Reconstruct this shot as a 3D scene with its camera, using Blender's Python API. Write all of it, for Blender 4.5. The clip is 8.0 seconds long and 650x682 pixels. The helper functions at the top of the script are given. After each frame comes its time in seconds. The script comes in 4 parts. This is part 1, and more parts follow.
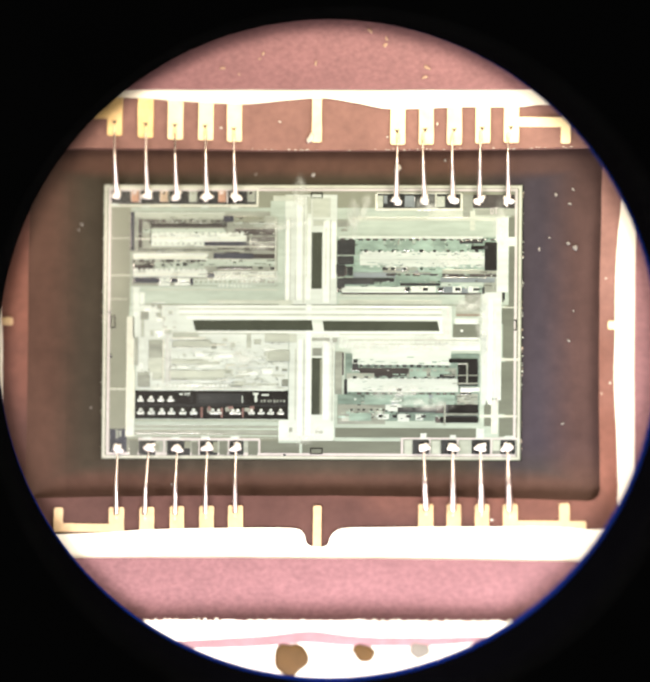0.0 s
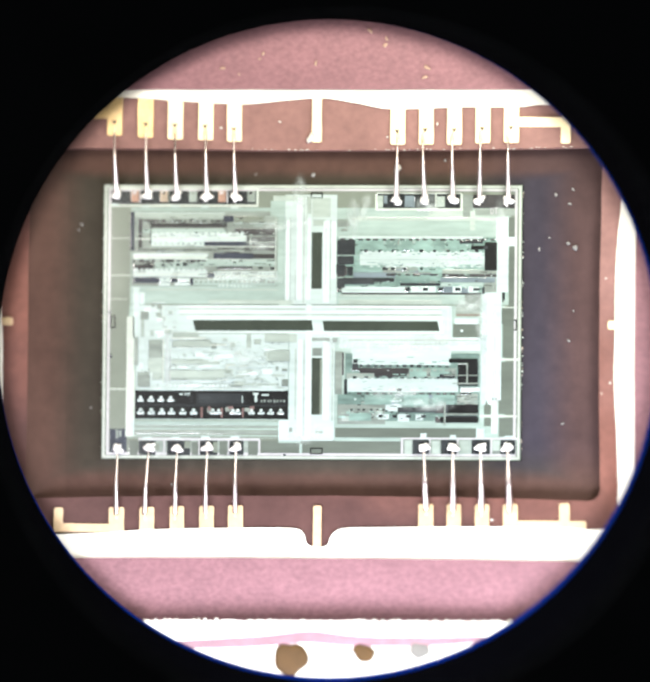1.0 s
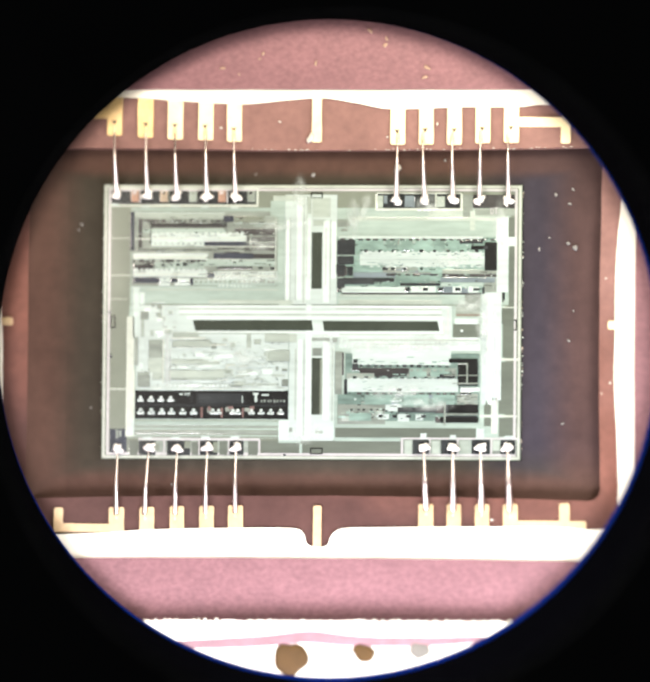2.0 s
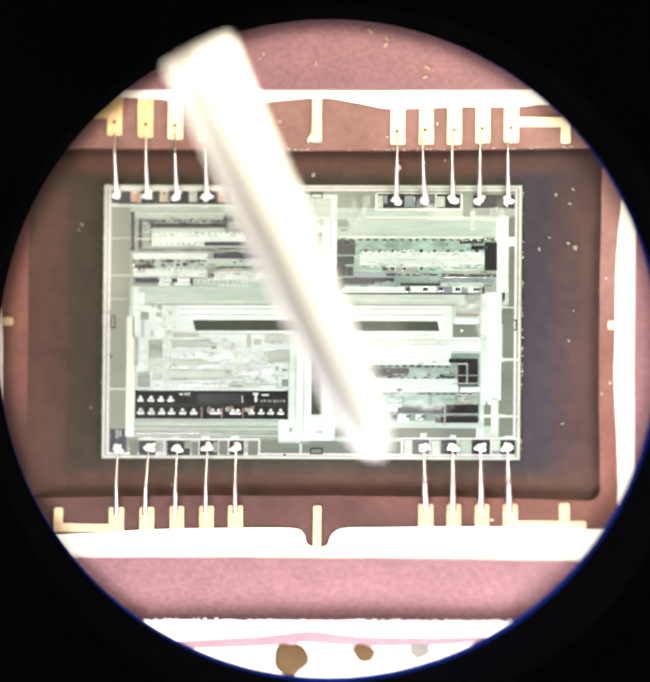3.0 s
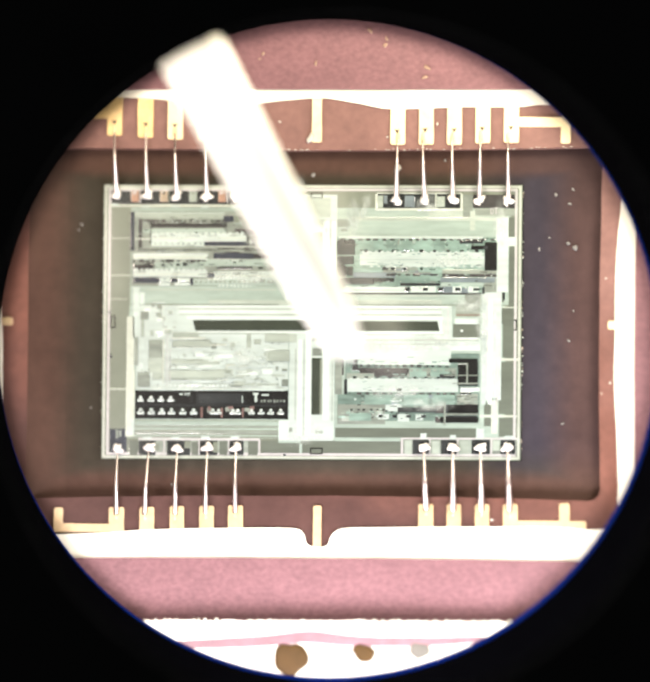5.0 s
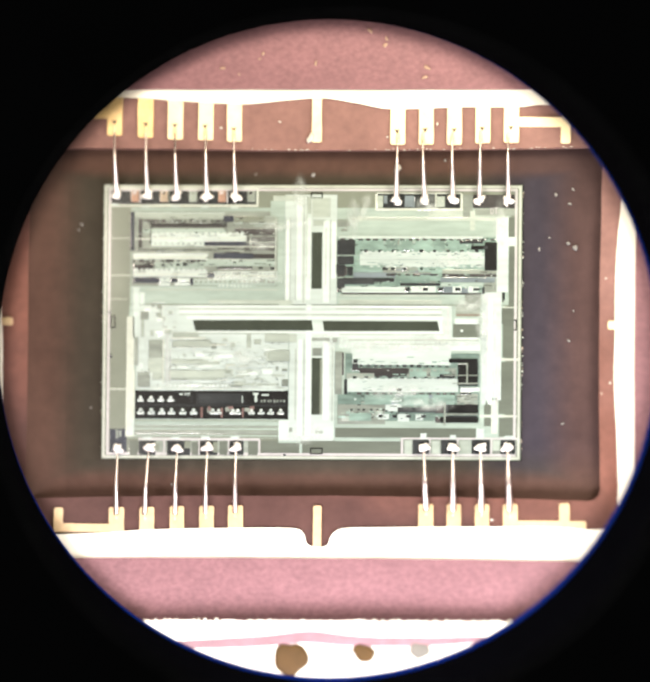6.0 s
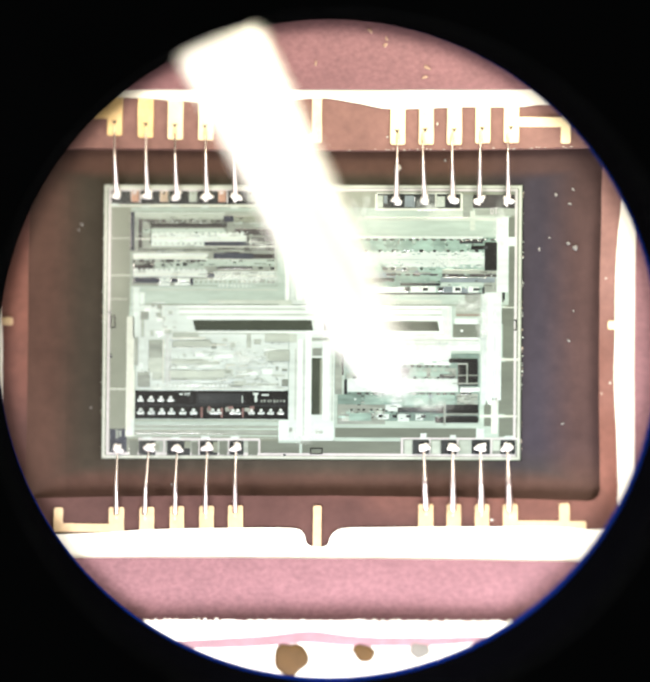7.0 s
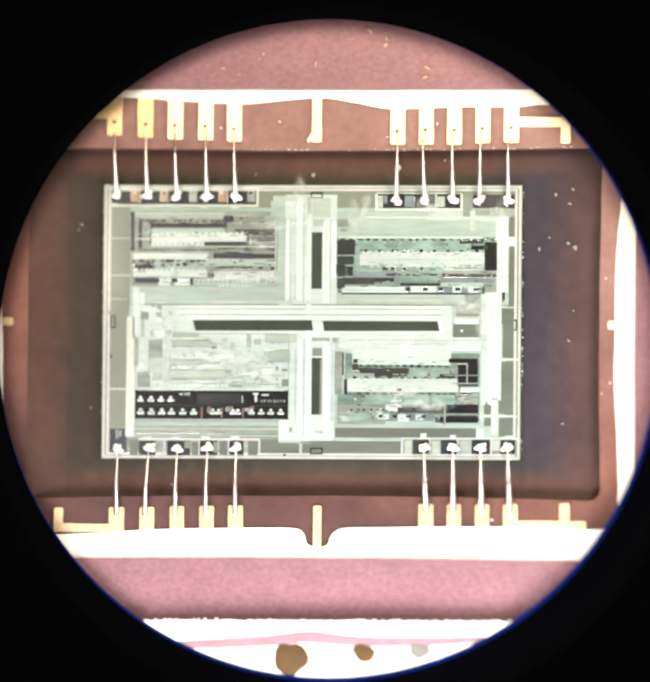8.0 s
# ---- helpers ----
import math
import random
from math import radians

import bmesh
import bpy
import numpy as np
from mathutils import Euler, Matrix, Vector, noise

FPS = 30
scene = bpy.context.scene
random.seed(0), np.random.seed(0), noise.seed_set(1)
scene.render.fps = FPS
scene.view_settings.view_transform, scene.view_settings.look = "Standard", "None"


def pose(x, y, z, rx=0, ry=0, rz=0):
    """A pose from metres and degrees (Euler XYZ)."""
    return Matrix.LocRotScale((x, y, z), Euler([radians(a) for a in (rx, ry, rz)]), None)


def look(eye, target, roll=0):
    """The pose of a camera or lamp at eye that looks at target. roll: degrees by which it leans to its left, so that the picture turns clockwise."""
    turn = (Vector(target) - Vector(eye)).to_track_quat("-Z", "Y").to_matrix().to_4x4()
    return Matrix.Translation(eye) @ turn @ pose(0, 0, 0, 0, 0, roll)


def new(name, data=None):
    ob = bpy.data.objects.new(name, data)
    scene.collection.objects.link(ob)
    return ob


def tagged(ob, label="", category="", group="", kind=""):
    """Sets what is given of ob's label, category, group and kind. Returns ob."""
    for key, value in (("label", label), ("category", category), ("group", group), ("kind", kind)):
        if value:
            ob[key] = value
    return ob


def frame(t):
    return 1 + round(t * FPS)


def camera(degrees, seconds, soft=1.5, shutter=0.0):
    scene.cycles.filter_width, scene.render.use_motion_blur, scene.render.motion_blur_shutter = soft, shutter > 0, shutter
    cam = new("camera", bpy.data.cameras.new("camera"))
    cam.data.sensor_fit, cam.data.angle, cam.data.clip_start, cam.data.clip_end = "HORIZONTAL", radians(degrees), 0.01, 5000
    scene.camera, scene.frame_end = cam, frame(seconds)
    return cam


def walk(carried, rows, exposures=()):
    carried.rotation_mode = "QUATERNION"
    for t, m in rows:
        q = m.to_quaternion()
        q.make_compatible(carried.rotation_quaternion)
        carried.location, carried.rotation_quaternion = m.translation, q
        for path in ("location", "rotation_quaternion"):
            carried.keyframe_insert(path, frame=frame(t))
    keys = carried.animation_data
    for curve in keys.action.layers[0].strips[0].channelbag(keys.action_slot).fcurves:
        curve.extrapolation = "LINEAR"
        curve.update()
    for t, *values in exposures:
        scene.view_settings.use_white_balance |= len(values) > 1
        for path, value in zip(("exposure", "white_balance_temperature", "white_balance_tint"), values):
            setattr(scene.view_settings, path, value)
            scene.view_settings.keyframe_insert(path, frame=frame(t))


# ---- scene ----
MM = 0.001
UM = 0.000001

# ---- camera: it looks down a microscope and stands still ----
cam = camera(4, 8.0, soft=2.9, shutter=0.6)
cam.data.dof.use_dof = True
cam.data.dof.focus_distance = 0.11024
cam.data.dof.aperture_fstop = 60
CAMERA_POSE = pose(12.7505 * MM, -6.2448 * MM, 109.4621 * MM, 3.1903, 6.5300, 0.5511)
walk(cam, [(0.0, CAMERA_POSE), (8.0, CAMERA_POSE)], exposures=[(0.0, 0.0, 7150, 12), (0.5, 0.0, 7150, 11), (1.0, 0.10, 5980, 7), (1.5, 0.02, 6400, 10), (3.0, 0.02, 6550, 10), (3.3, 0.03, 6830, 11), (3.6, 0.03, 6850, 11), (4.5, 0.02, 6800, 10), (6.5, 0.0, 6750, 10), (7.0, 0.04, 6500, 7), (7.5, 0.05, 6620, 7), (8.0, 0.0, 6700, 9)])

# ---- light: a ring of lamps under the objective, and a dim room ----
world = bpy.data.worlds.new("room")
scene.world = world
world.use_nodes = True
world.node_tree.nodes["Background"].inputs[0].default_value = (0.9, 0.95, 1.0, 1)
world.node_tree.nodes["Background"].inputs[1].default_value = 0.04

RING_LAMPS = 10
TAN_HALF = math.tan(radians(2)) / 747


def on_axis(depth):
    """The pose on the line of sight at that depth below the lens (mm), and the metres that one plan step spans there."""
    m = CAMERA_POSE @ Matrix.Translation((6.4 * TAN_HALF * depth * MM, -17.3 * TAN_HALF * depth * MM, -depth * MM))
    return m, TAN_HALF * depth * 1000


LAMP_POWER = (0.56, 0.76, 0.68, 0.32, 0.36, 0.45, 0.82, 1.34, 0.78, 0.54)
OPTICS, _ = on_axis(105.8)
for k in range(RING_LAMPS):
    a = 2 * math.pi * (k + 0.5) / RING_LAMPS
    lamp = bpy.data.lights.new("ring_lamp", "AREA")
    lamp.shape, lamp.size = "DISK", 1.9 * MM
    lamp.energy = 0.000605 * LAMP_POWER[k]
    right, low = 0.5 + 0.5 * math.cos(a), 0.5 - 0.5 * math.sin(a)
    lamp.color = (0.975 - 0.07 * low, 0.842 + 0.06 * right, 0.655 + 0.065 * right + 0.265 * low)
    ob = new("ring_lamp", lamp)
    eye = OPTICS @ (Vector((5.2 * math.cos(a), 5.2 * math.sin(a), -0.62)) * MM)
    ob.matrix_world = look(eye, eye + Vector((-0.5 * math.cos(a), -0.5 * math.sin(a), -0.87)))


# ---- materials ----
def floor_shade(m, near, far):
    """Shade and reflections put into the cavity's colour, darker round the die and violet at +x: two colours, each from
    -x to +x.
    """
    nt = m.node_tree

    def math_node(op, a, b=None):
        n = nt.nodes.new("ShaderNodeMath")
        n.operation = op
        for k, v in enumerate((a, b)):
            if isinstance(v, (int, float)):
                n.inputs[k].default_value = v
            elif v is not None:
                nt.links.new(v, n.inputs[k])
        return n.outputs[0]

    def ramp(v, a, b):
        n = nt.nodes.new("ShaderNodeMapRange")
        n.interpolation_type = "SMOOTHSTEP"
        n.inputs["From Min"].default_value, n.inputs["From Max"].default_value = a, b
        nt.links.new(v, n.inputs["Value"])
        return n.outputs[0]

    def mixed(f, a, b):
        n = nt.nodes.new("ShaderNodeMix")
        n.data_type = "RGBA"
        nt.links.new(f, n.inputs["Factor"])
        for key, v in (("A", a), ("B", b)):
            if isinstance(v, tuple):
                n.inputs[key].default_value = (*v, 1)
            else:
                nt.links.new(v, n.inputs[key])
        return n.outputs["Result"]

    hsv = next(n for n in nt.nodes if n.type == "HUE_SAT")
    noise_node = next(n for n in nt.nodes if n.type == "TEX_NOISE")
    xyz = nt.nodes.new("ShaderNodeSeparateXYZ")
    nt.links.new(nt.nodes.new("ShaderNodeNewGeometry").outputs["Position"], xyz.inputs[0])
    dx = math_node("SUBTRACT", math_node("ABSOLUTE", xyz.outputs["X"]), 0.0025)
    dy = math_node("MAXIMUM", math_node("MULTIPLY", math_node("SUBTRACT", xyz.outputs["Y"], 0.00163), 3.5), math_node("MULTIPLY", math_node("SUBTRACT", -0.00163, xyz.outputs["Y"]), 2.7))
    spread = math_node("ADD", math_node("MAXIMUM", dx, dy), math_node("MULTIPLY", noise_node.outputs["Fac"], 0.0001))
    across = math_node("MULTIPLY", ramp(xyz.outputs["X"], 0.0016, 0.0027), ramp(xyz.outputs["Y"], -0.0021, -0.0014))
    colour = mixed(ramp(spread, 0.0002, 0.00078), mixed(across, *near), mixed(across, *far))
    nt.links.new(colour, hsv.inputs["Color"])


def mat(name, color, rough=0.5, metal=0.0, grain=4000, vary=0.12, stain=700, stain_vary=0.12, bump=0.0, spec=0.5, local=False, island=0.0, streak=1.0):
    m = bpy.data.materials.new(name)
    m.use_nodes = True
    nt = m.node_tree
    b = nt.nodes["Principled BSDF"]
    b.inputs["Metallic"].default_value = metal
    b.inputs["Specular IOR Level"].default_value = spec
    if local:
        where = nt.nodes.new("ShaderNodeTexCoord").outputs["Object"]
    else:
        where = nt.nodes.new("ShaderNodeNewGeometry").outputs["Position"]
    if streak != 1.0:
        v = nt.nodes.new("ShaderNodeVectorMath")
        v.operation = "MULTIPLY"
        v.inputs[1].default_value = (streak, 1, 1)
        nt.links.new(where, v.inputs[0])
        where = v.outputs[0]
    fine = nt.nodes.new("ShaderNodeTexNoise")
    fine.inputs["Scale"].default_value, fine.inputs["Detail"].default_value = grain, 4
    wide = nt.nodes.new("ShaderNodeTexNoise")
    wide.inputs["Scale"].default_value, wide.inputs["Detail"].default_value = stain, 3
    nt.links.new(where, fine.inputs["Vector"])
    nt.links.new(where, wide.inputs["Vector"])

    def level(src, low, high):
        r = nt.nodes.new("ShaderNodeMapRange")
        r.inputs["From Min"].default_value, r.inputs["From Max"].default_value = 0.25, 0.75
        r.inputs["To Min"].default_value, r.inputs["To Max"].default_value = low, high
        nt.links.new(src, r.inputs["Value"])
        return r.outputs[0]

    def times(p, q):
        n = nt.nodes.new("ShaderNodeMath")
        n.operation = "MULTIPLY"
        nt.links.new(p, n.inputs[0])
        nt.links.new(q, n.inputs[1])
        return n.outputs[0]

    value = times(level(fine.outputs["Fac"], 1 - vary, 1 + vary), level(wide.outputs["Fac"], 1 - stain_vary, 1 + stain_vary))
    if island:
        info = nt.nodes.new("ShaderNodeObjectInfo")
        r = nt.nodes.new("ShaderNodeMapRange")
        r.inputs["To Min"].default_value, r.inputs["To Max"].default_value = 1 - island, 1 + island
        nt.links.new(info.outputs["Random"], r.inputs["Value"])
        value = times(value, r.outputs[0])
    hsv = nt.nodes.new("ShaderNodeHueSaturation")
    hsv.inputs["Color"].default_value = (*color, 1)
    nt.links.new(value, hsv.inputs["Value"])
    nt.links.new(hsv.outputs["Color"], b.inputs["Base Color"])
    nt.links.new(level(wide.outputs["Fac"], rough * 0.85, min(1, rough * 1.15)), b.inputs["Roughness"])
    if bump:
        n = nt.nodes.new("ShaderNodeBump")
        n.inputs["Strength"].default_value = 0.6
        n.inputs["Distance"].default_value = bump * MM
        nt.links.new(fine.outputs["Fac"], n.inputs["Height"])
        nt.links.new(n.outputs["Normal"], b.inputs["Normal"])
    return m


CERAMIC = mat("purple_brown_ceramic", (0.1109, 0.05642, 0.06165), 0.6, grain=19000, vary=0.16, stain=3200, stain_vary=0.10, bump=0.006, spec=0.1, streak=0.8)
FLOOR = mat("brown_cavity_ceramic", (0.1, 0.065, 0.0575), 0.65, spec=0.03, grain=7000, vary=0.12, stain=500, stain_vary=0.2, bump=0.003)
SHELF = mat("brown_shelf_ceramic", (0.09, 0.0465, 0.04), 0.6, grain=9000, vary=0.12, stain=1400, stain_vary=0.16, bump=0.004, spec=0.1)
PLATING = mat("pale_gold_plating", (0.46, 0.44, 0.37), 0.45, 0.0, grain=6000, vary=0.06, stain=700, stain_vary=0.08, bump=0.004)
# the same gold film, painted darker for the fingers in shade
SHADED_GOLD = mat("shaded_gold_film", (0.3, 0.215, 0.115), 0.5, 0.1, grain=8000, vary=0.18, stain=1500, stain_vary=0.15, bump=0.005)
GOLD = mat("gold_film", (0.49, 0.4, 0.24), 0.45, 0.1, grain=8000, vary=0.12, stain=1500, stain_vary=0.12, bump=0.004)
# darker and more orange than the plain gold film
DEEP_GOLD = mat("deep_gold_film", (0.38, 0.265, 0.115), 0.45, 0.1, grain=8000, vary=0.2, stain=1500, stain_vary=0.2, bump=0.005)
SEAM = mat("pink_seam", (0.1, 0.047, 0.056), 0.6, vary=0.3)
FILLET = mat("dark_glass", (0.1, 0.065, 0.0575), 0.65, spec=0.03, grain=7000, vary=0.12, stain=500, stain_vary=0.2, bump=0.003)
# shade near the die and the violet reflection, painted into both materials
for tinted in (FILLET, FLOOR):
    floor_shade(tinted, ((0.0225, 0.0192, 0.0142), (0.0182, 0.0160, 0.0205)), ((0.0375, 0.0212, 0.0160), (0.0310, 0.0188, 0.0175)))
def shelf_shade(m, low, middle, high):
    """The shelf's uneven light put into its colour, darker towards one corner and paler at the other: three colours
    along a slant, with a ragged border.
    """
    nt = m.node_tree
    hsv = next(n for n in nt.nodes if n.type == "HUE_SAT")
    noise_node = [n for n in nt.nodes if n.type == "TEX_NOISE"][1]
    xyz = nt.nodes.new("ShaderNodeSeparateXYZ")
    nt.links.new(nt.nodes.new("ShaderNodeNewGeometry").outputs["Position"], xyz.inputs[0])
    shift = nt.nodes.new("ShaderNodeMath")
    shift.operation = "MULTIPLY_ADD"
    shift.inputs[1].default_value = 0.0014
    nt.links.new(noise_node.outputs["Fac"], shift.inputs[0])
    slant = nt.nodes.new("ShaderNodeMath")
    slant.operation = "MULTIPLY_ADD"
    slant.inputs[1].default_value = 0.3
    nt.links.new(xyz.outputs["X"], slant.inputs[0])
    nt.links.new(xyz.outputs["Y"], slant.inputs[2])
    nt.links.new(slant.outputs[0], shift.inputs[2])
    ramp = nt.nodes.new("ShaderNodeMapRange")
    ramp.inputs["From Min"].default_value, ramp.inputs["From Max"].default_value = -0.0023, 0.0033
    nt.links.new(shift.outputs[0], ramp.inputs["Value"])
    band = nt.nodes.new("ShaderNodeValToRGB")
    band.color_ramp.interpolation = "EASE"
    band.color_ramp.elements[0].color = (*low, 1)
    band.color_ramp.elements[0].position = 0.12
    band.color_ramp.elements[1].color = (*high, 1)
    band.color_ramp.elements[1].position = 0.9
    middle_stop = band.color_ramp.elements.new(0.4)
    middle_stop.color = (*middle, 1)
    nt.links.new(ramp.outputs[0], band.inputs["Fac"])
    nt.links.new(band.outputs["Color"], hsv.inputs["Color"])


# dark, middle and pale tone: the fall of light painted over the shelf
shelf_shade(SHELF, (0.041, 0.02, 0.0169), (0.0819, 0.0347, 0.0254), (0.1134, 0.0616, 0.0531))
PIT = mat("dark_probe_mark", (0.04, 0.025, 0.0125), 0.7)
RESIDUE = mat("brown_residue", (0.034, 0.0185, 0.0055), 0.6, grain=5000, vary=0.2, spec=0.1)
GREY_RESIDUE = mat("grey_residue", (0.042, 0.038, 0.029), 0.6, grain=5000, vary=0.2)
GOLD_DUST = mat("tan_dust", (0.19, 0.12, 0.085), 0.8)
FAINT_DUST = mat("dull_dust", (0.10, 0.096, 0.09), 0.8)
DUST = mat("pale_dust", (0.275, 0.26, 0.225), 0.8)
BLACK = mat("matte_black_metal", (0.0003, 0.0003, 0.0004), 0.95, vary=0.1, spec=0.0)
BLACK_PAINT = mat("matte_black_paint", (0.03, 0.03, 0.03), 0.9, vary=0.1, spec=0.0)
BLUE_FRINGE = mat("blue_fringe_paint", (0.0006, 0.003, 0.024), 0.6, vary=0.1, spec=0.0)
STAGE = mat("grey_stage", (0.06, 0.06, 0.0625), 0.5, grain=900, stain=60)
STICK = mat("white_stick", (0.62, 0.62, 0.585), 0.5, grain=900, vary=0.05, stain=200, stain_vary=0.05, local=True)
WIRE = mat("bond_wire_metal", (0.44, 0.39, 0.37), 0.3, 1.0, grain=9000, vary=0.05)
WEDGE = mat("flattened_gold_wire", (0.42, 0.31, 0.17), 0.4, 0.2, grain=9000, vary=0.1)
BALL = mat("bond_ball_metal", (0.465, 0.45, 0.42), 0.4, 0.5, grain=9000, vary=0.08)

OLIVE = mat("olive_silicon", (0.08227, 0.09547, 0.07273), 0.4, grain=6000, vary=0.06, stain=900, stain_vary=0.10, spec=0.3)
PALE = mat("pale_green_oxide", (0.1491, 0.1914, 0.1652), 0.4, grain=16000, vary=0.14, stain=2400, stain_vary=0.16, island=0.06, streak=0.2, spec=0.3)
WHITE = mat("white_aluminium", (0.2297, 0.2761, 0.2554), 0.4, 0.1, grain=16000, vary=0.10, stain=2600, stain_vary=0.12, island=0.06, streak=0.2, spec=0.3)
BRIGHT = mat("bright_aluminium", (0.2827, 0.332, 0.3106), 0.4, 0.1, grain=16000, vary=0.08, stain=2600, stain_vary=0.08, island=0.06, streak=0.3, spec=0.3)
MOSS = mat("moss_oxide", (0.05207, 0.06212, 0.04896), 0.4, grain=14000, vary=0.12, stain=2400, stain_vary=0.15, streak=0.2, spec=0.3)
HAZE = mat("hazy_oxide", (0.2059, 0.2481, 0.2342), 0.4, grain=16000, vary=0.10, stain=2600, stain_vary=0.12, island=0.06, streak=0.3, spec=0.3)
CREAM = mat("cream_aluminium", (0.2478, 0.2758, 0.2355), 0.4, 0.1, grain=14000, vary=0.10, stain=2400, stain_vary=0.10, island=0.06, spec=0.3)
ROSE = mat("rose_oxide_line", (0.2457, 0.2441, 0.2418), 0.35, 0.1, grain=14000, vary=0.1)
LIGHT = mat("light_grey_oxide", (0.1607, 0.1906, 0.1625), 0.4, grain=16000, vary=0.14, stain=2600, stain_vary=0.14, island=0.12, streak=0.3, spec=0.3)
GREY = mat("grey_oxide", (0.1021, 0.1203, 0.1026), 0.4, grain=16000, vary=0.25, stain=3000, stain_vary=0.2, island=0.2, streak=0.25, spec=0.3)
TEAL = mat("teal_oxide", (0.08316, 0.1259, 0.1067), 0.4, grain=18000, vary=0.35, stain=3500, stain_vary=0.25, island=0.25, streak=0.3, spec=0.3)
BLUE = mat("blue_grey_oxide", (0.0744, 0.095, 0.1008), 0.4, grain=14000, vary=0.25, island=0.2, streak=0.3, spec=0.3)
TAN = mat("tan_oxide", (0.1728, 0.14, 0.09975), 0.4, grain=14000, vary=0.25, island=0.2, spec=0.3)
SALMON = mat("salmon_oxide", (0.1728, 0.1025, 0.07088), 0.4, grain=14000, vary=0.25, spec=0.3)
DRAB = mat("drab_oxide", (0.090, 0.076, 0.058), 0.4, grain=14000, vary=0.2, spec=0.3)
RUST = mat("rust_oxide", (0.0672, 0.0375, 0.03255), 0.4, grain=14000, vary=0.2)
DARK = mat("dark_silicon", (0.01632, 0.0185, 0.01838), 0.35, grain=12000, vary=0.3, stain=2500, stain_vary=0.25, island=0.25, streak=0.3, spec=0.12)
SLOT = mat("slot_silicon", (0.0205, 0.0255, 0.0185), 0.35, grain=12000, vary=0.15, stain=1500, stain_vary=0.15, spec=0.12)
BROWN = mat("brown_silicon", (0.0285, 0.0275, 0.0262), 0.4, grain=12000, vary=0.3, stain=2500, stain_vary=0.25, island=0.3, streak=0.3, spec=0.12)
NAVY = mat("navy_silicon", (0.02256, 0.026, 0.03255), 0.35, grain=12000, vary=0.25, stain=2500, stain_vary=0.2, spec=0.12)


SOOT = mat("soot_silicon", (0.0062, 0.0064, 0.0058), 0.35, grain=12000, vary=0.25, stain=2500, stain_vary=0.2, spec=0.12)
# the chip's clear passivation glass mirrors whatever is held over it
for film in (OLIVE, PALE, WHITE, BRIGHT, MOSS, HAZE, CREAM, ROSE, LIGHT, GREY, TEAL, BLUE, TAN, SALMON, DRAB, RUST, DARK, SLOT, BROWN, NAVY, SOOT):
    shader = film.node_tree.nodes["Principled BSDF"]
    shader.inputs["Coat Weight"].default_value = 1.0
    shader.inputs["Coat IOR"].default_value = 2.25
    shader.inputs["Coat Roughness"].default_value = 0.13
LENS = bpy.data.materials.new("glowing_lens")
LENS.use_nodes = True
LENS.node_tree.nodes["Principled BSDF"].inputs["Emission Color"].default_value = (1, 0.97, 0.95, 1)
LENS.node_tree.nodes["Principled BSDF"].inputs["Emission Strength"].default_value = 2.0

# ---- building helpers (plan numbers in micrometres) ----
def part(name, bm, material, parent=None, label="", smooth=False):
    me = bpy.data.meshes.new(name)
    bm.normal_update()
    bm.to_mesh(me)
    bm.free()
    if smooth:
        for f in me.polygons:
            f.use_smooth = True
    me.materials.append(material)
    ob = new(name, me)
    if parent:
        ob.parent = parent
    if label:
        ob["label"] = label
    return ob


def thing(name, label, category, group="", kind=""):
    return tagged(new(name), label, category, group, kind)


def plate_mesh(loops, z0, z1):
    """A plate between two heights whose outline is the first loop, with the others as holes."""
    bm = bmesh.new()
    tops, edges = [], []
    for loop in loops:
        vs = [bm.verts.new((x * UM, y * UM, z1 * UM)) for x, y in loop]
        tops.append(vs)
        edges += [bm.edges.new((vs[i], vs[(i + 1) % len(vs)])) for i in range(len(vs))]
    bmesh.ops.triangle_fill(bm, use_beauty=True, use_dissolve=False, edges=edges, normal=(0, 0, 1))
    for vs in tops:
        low = [bm.verts.new((v.co.x, v.co.y, z0 * UM)) for v in vs]
        for i in range(len(vs)):
            j = (i + 1) % len(vs)
            bm.faces.new((vs[i], low[i], low[j], vs[j]))
    bmesh.ops.recalc_face_normals(bm, faces=bm.faces)
    return bm


def box_loop(x0, y0, x1, y1):
    return [(x0, y0), (x1, y0), (x1, y1), (x0, y1)]


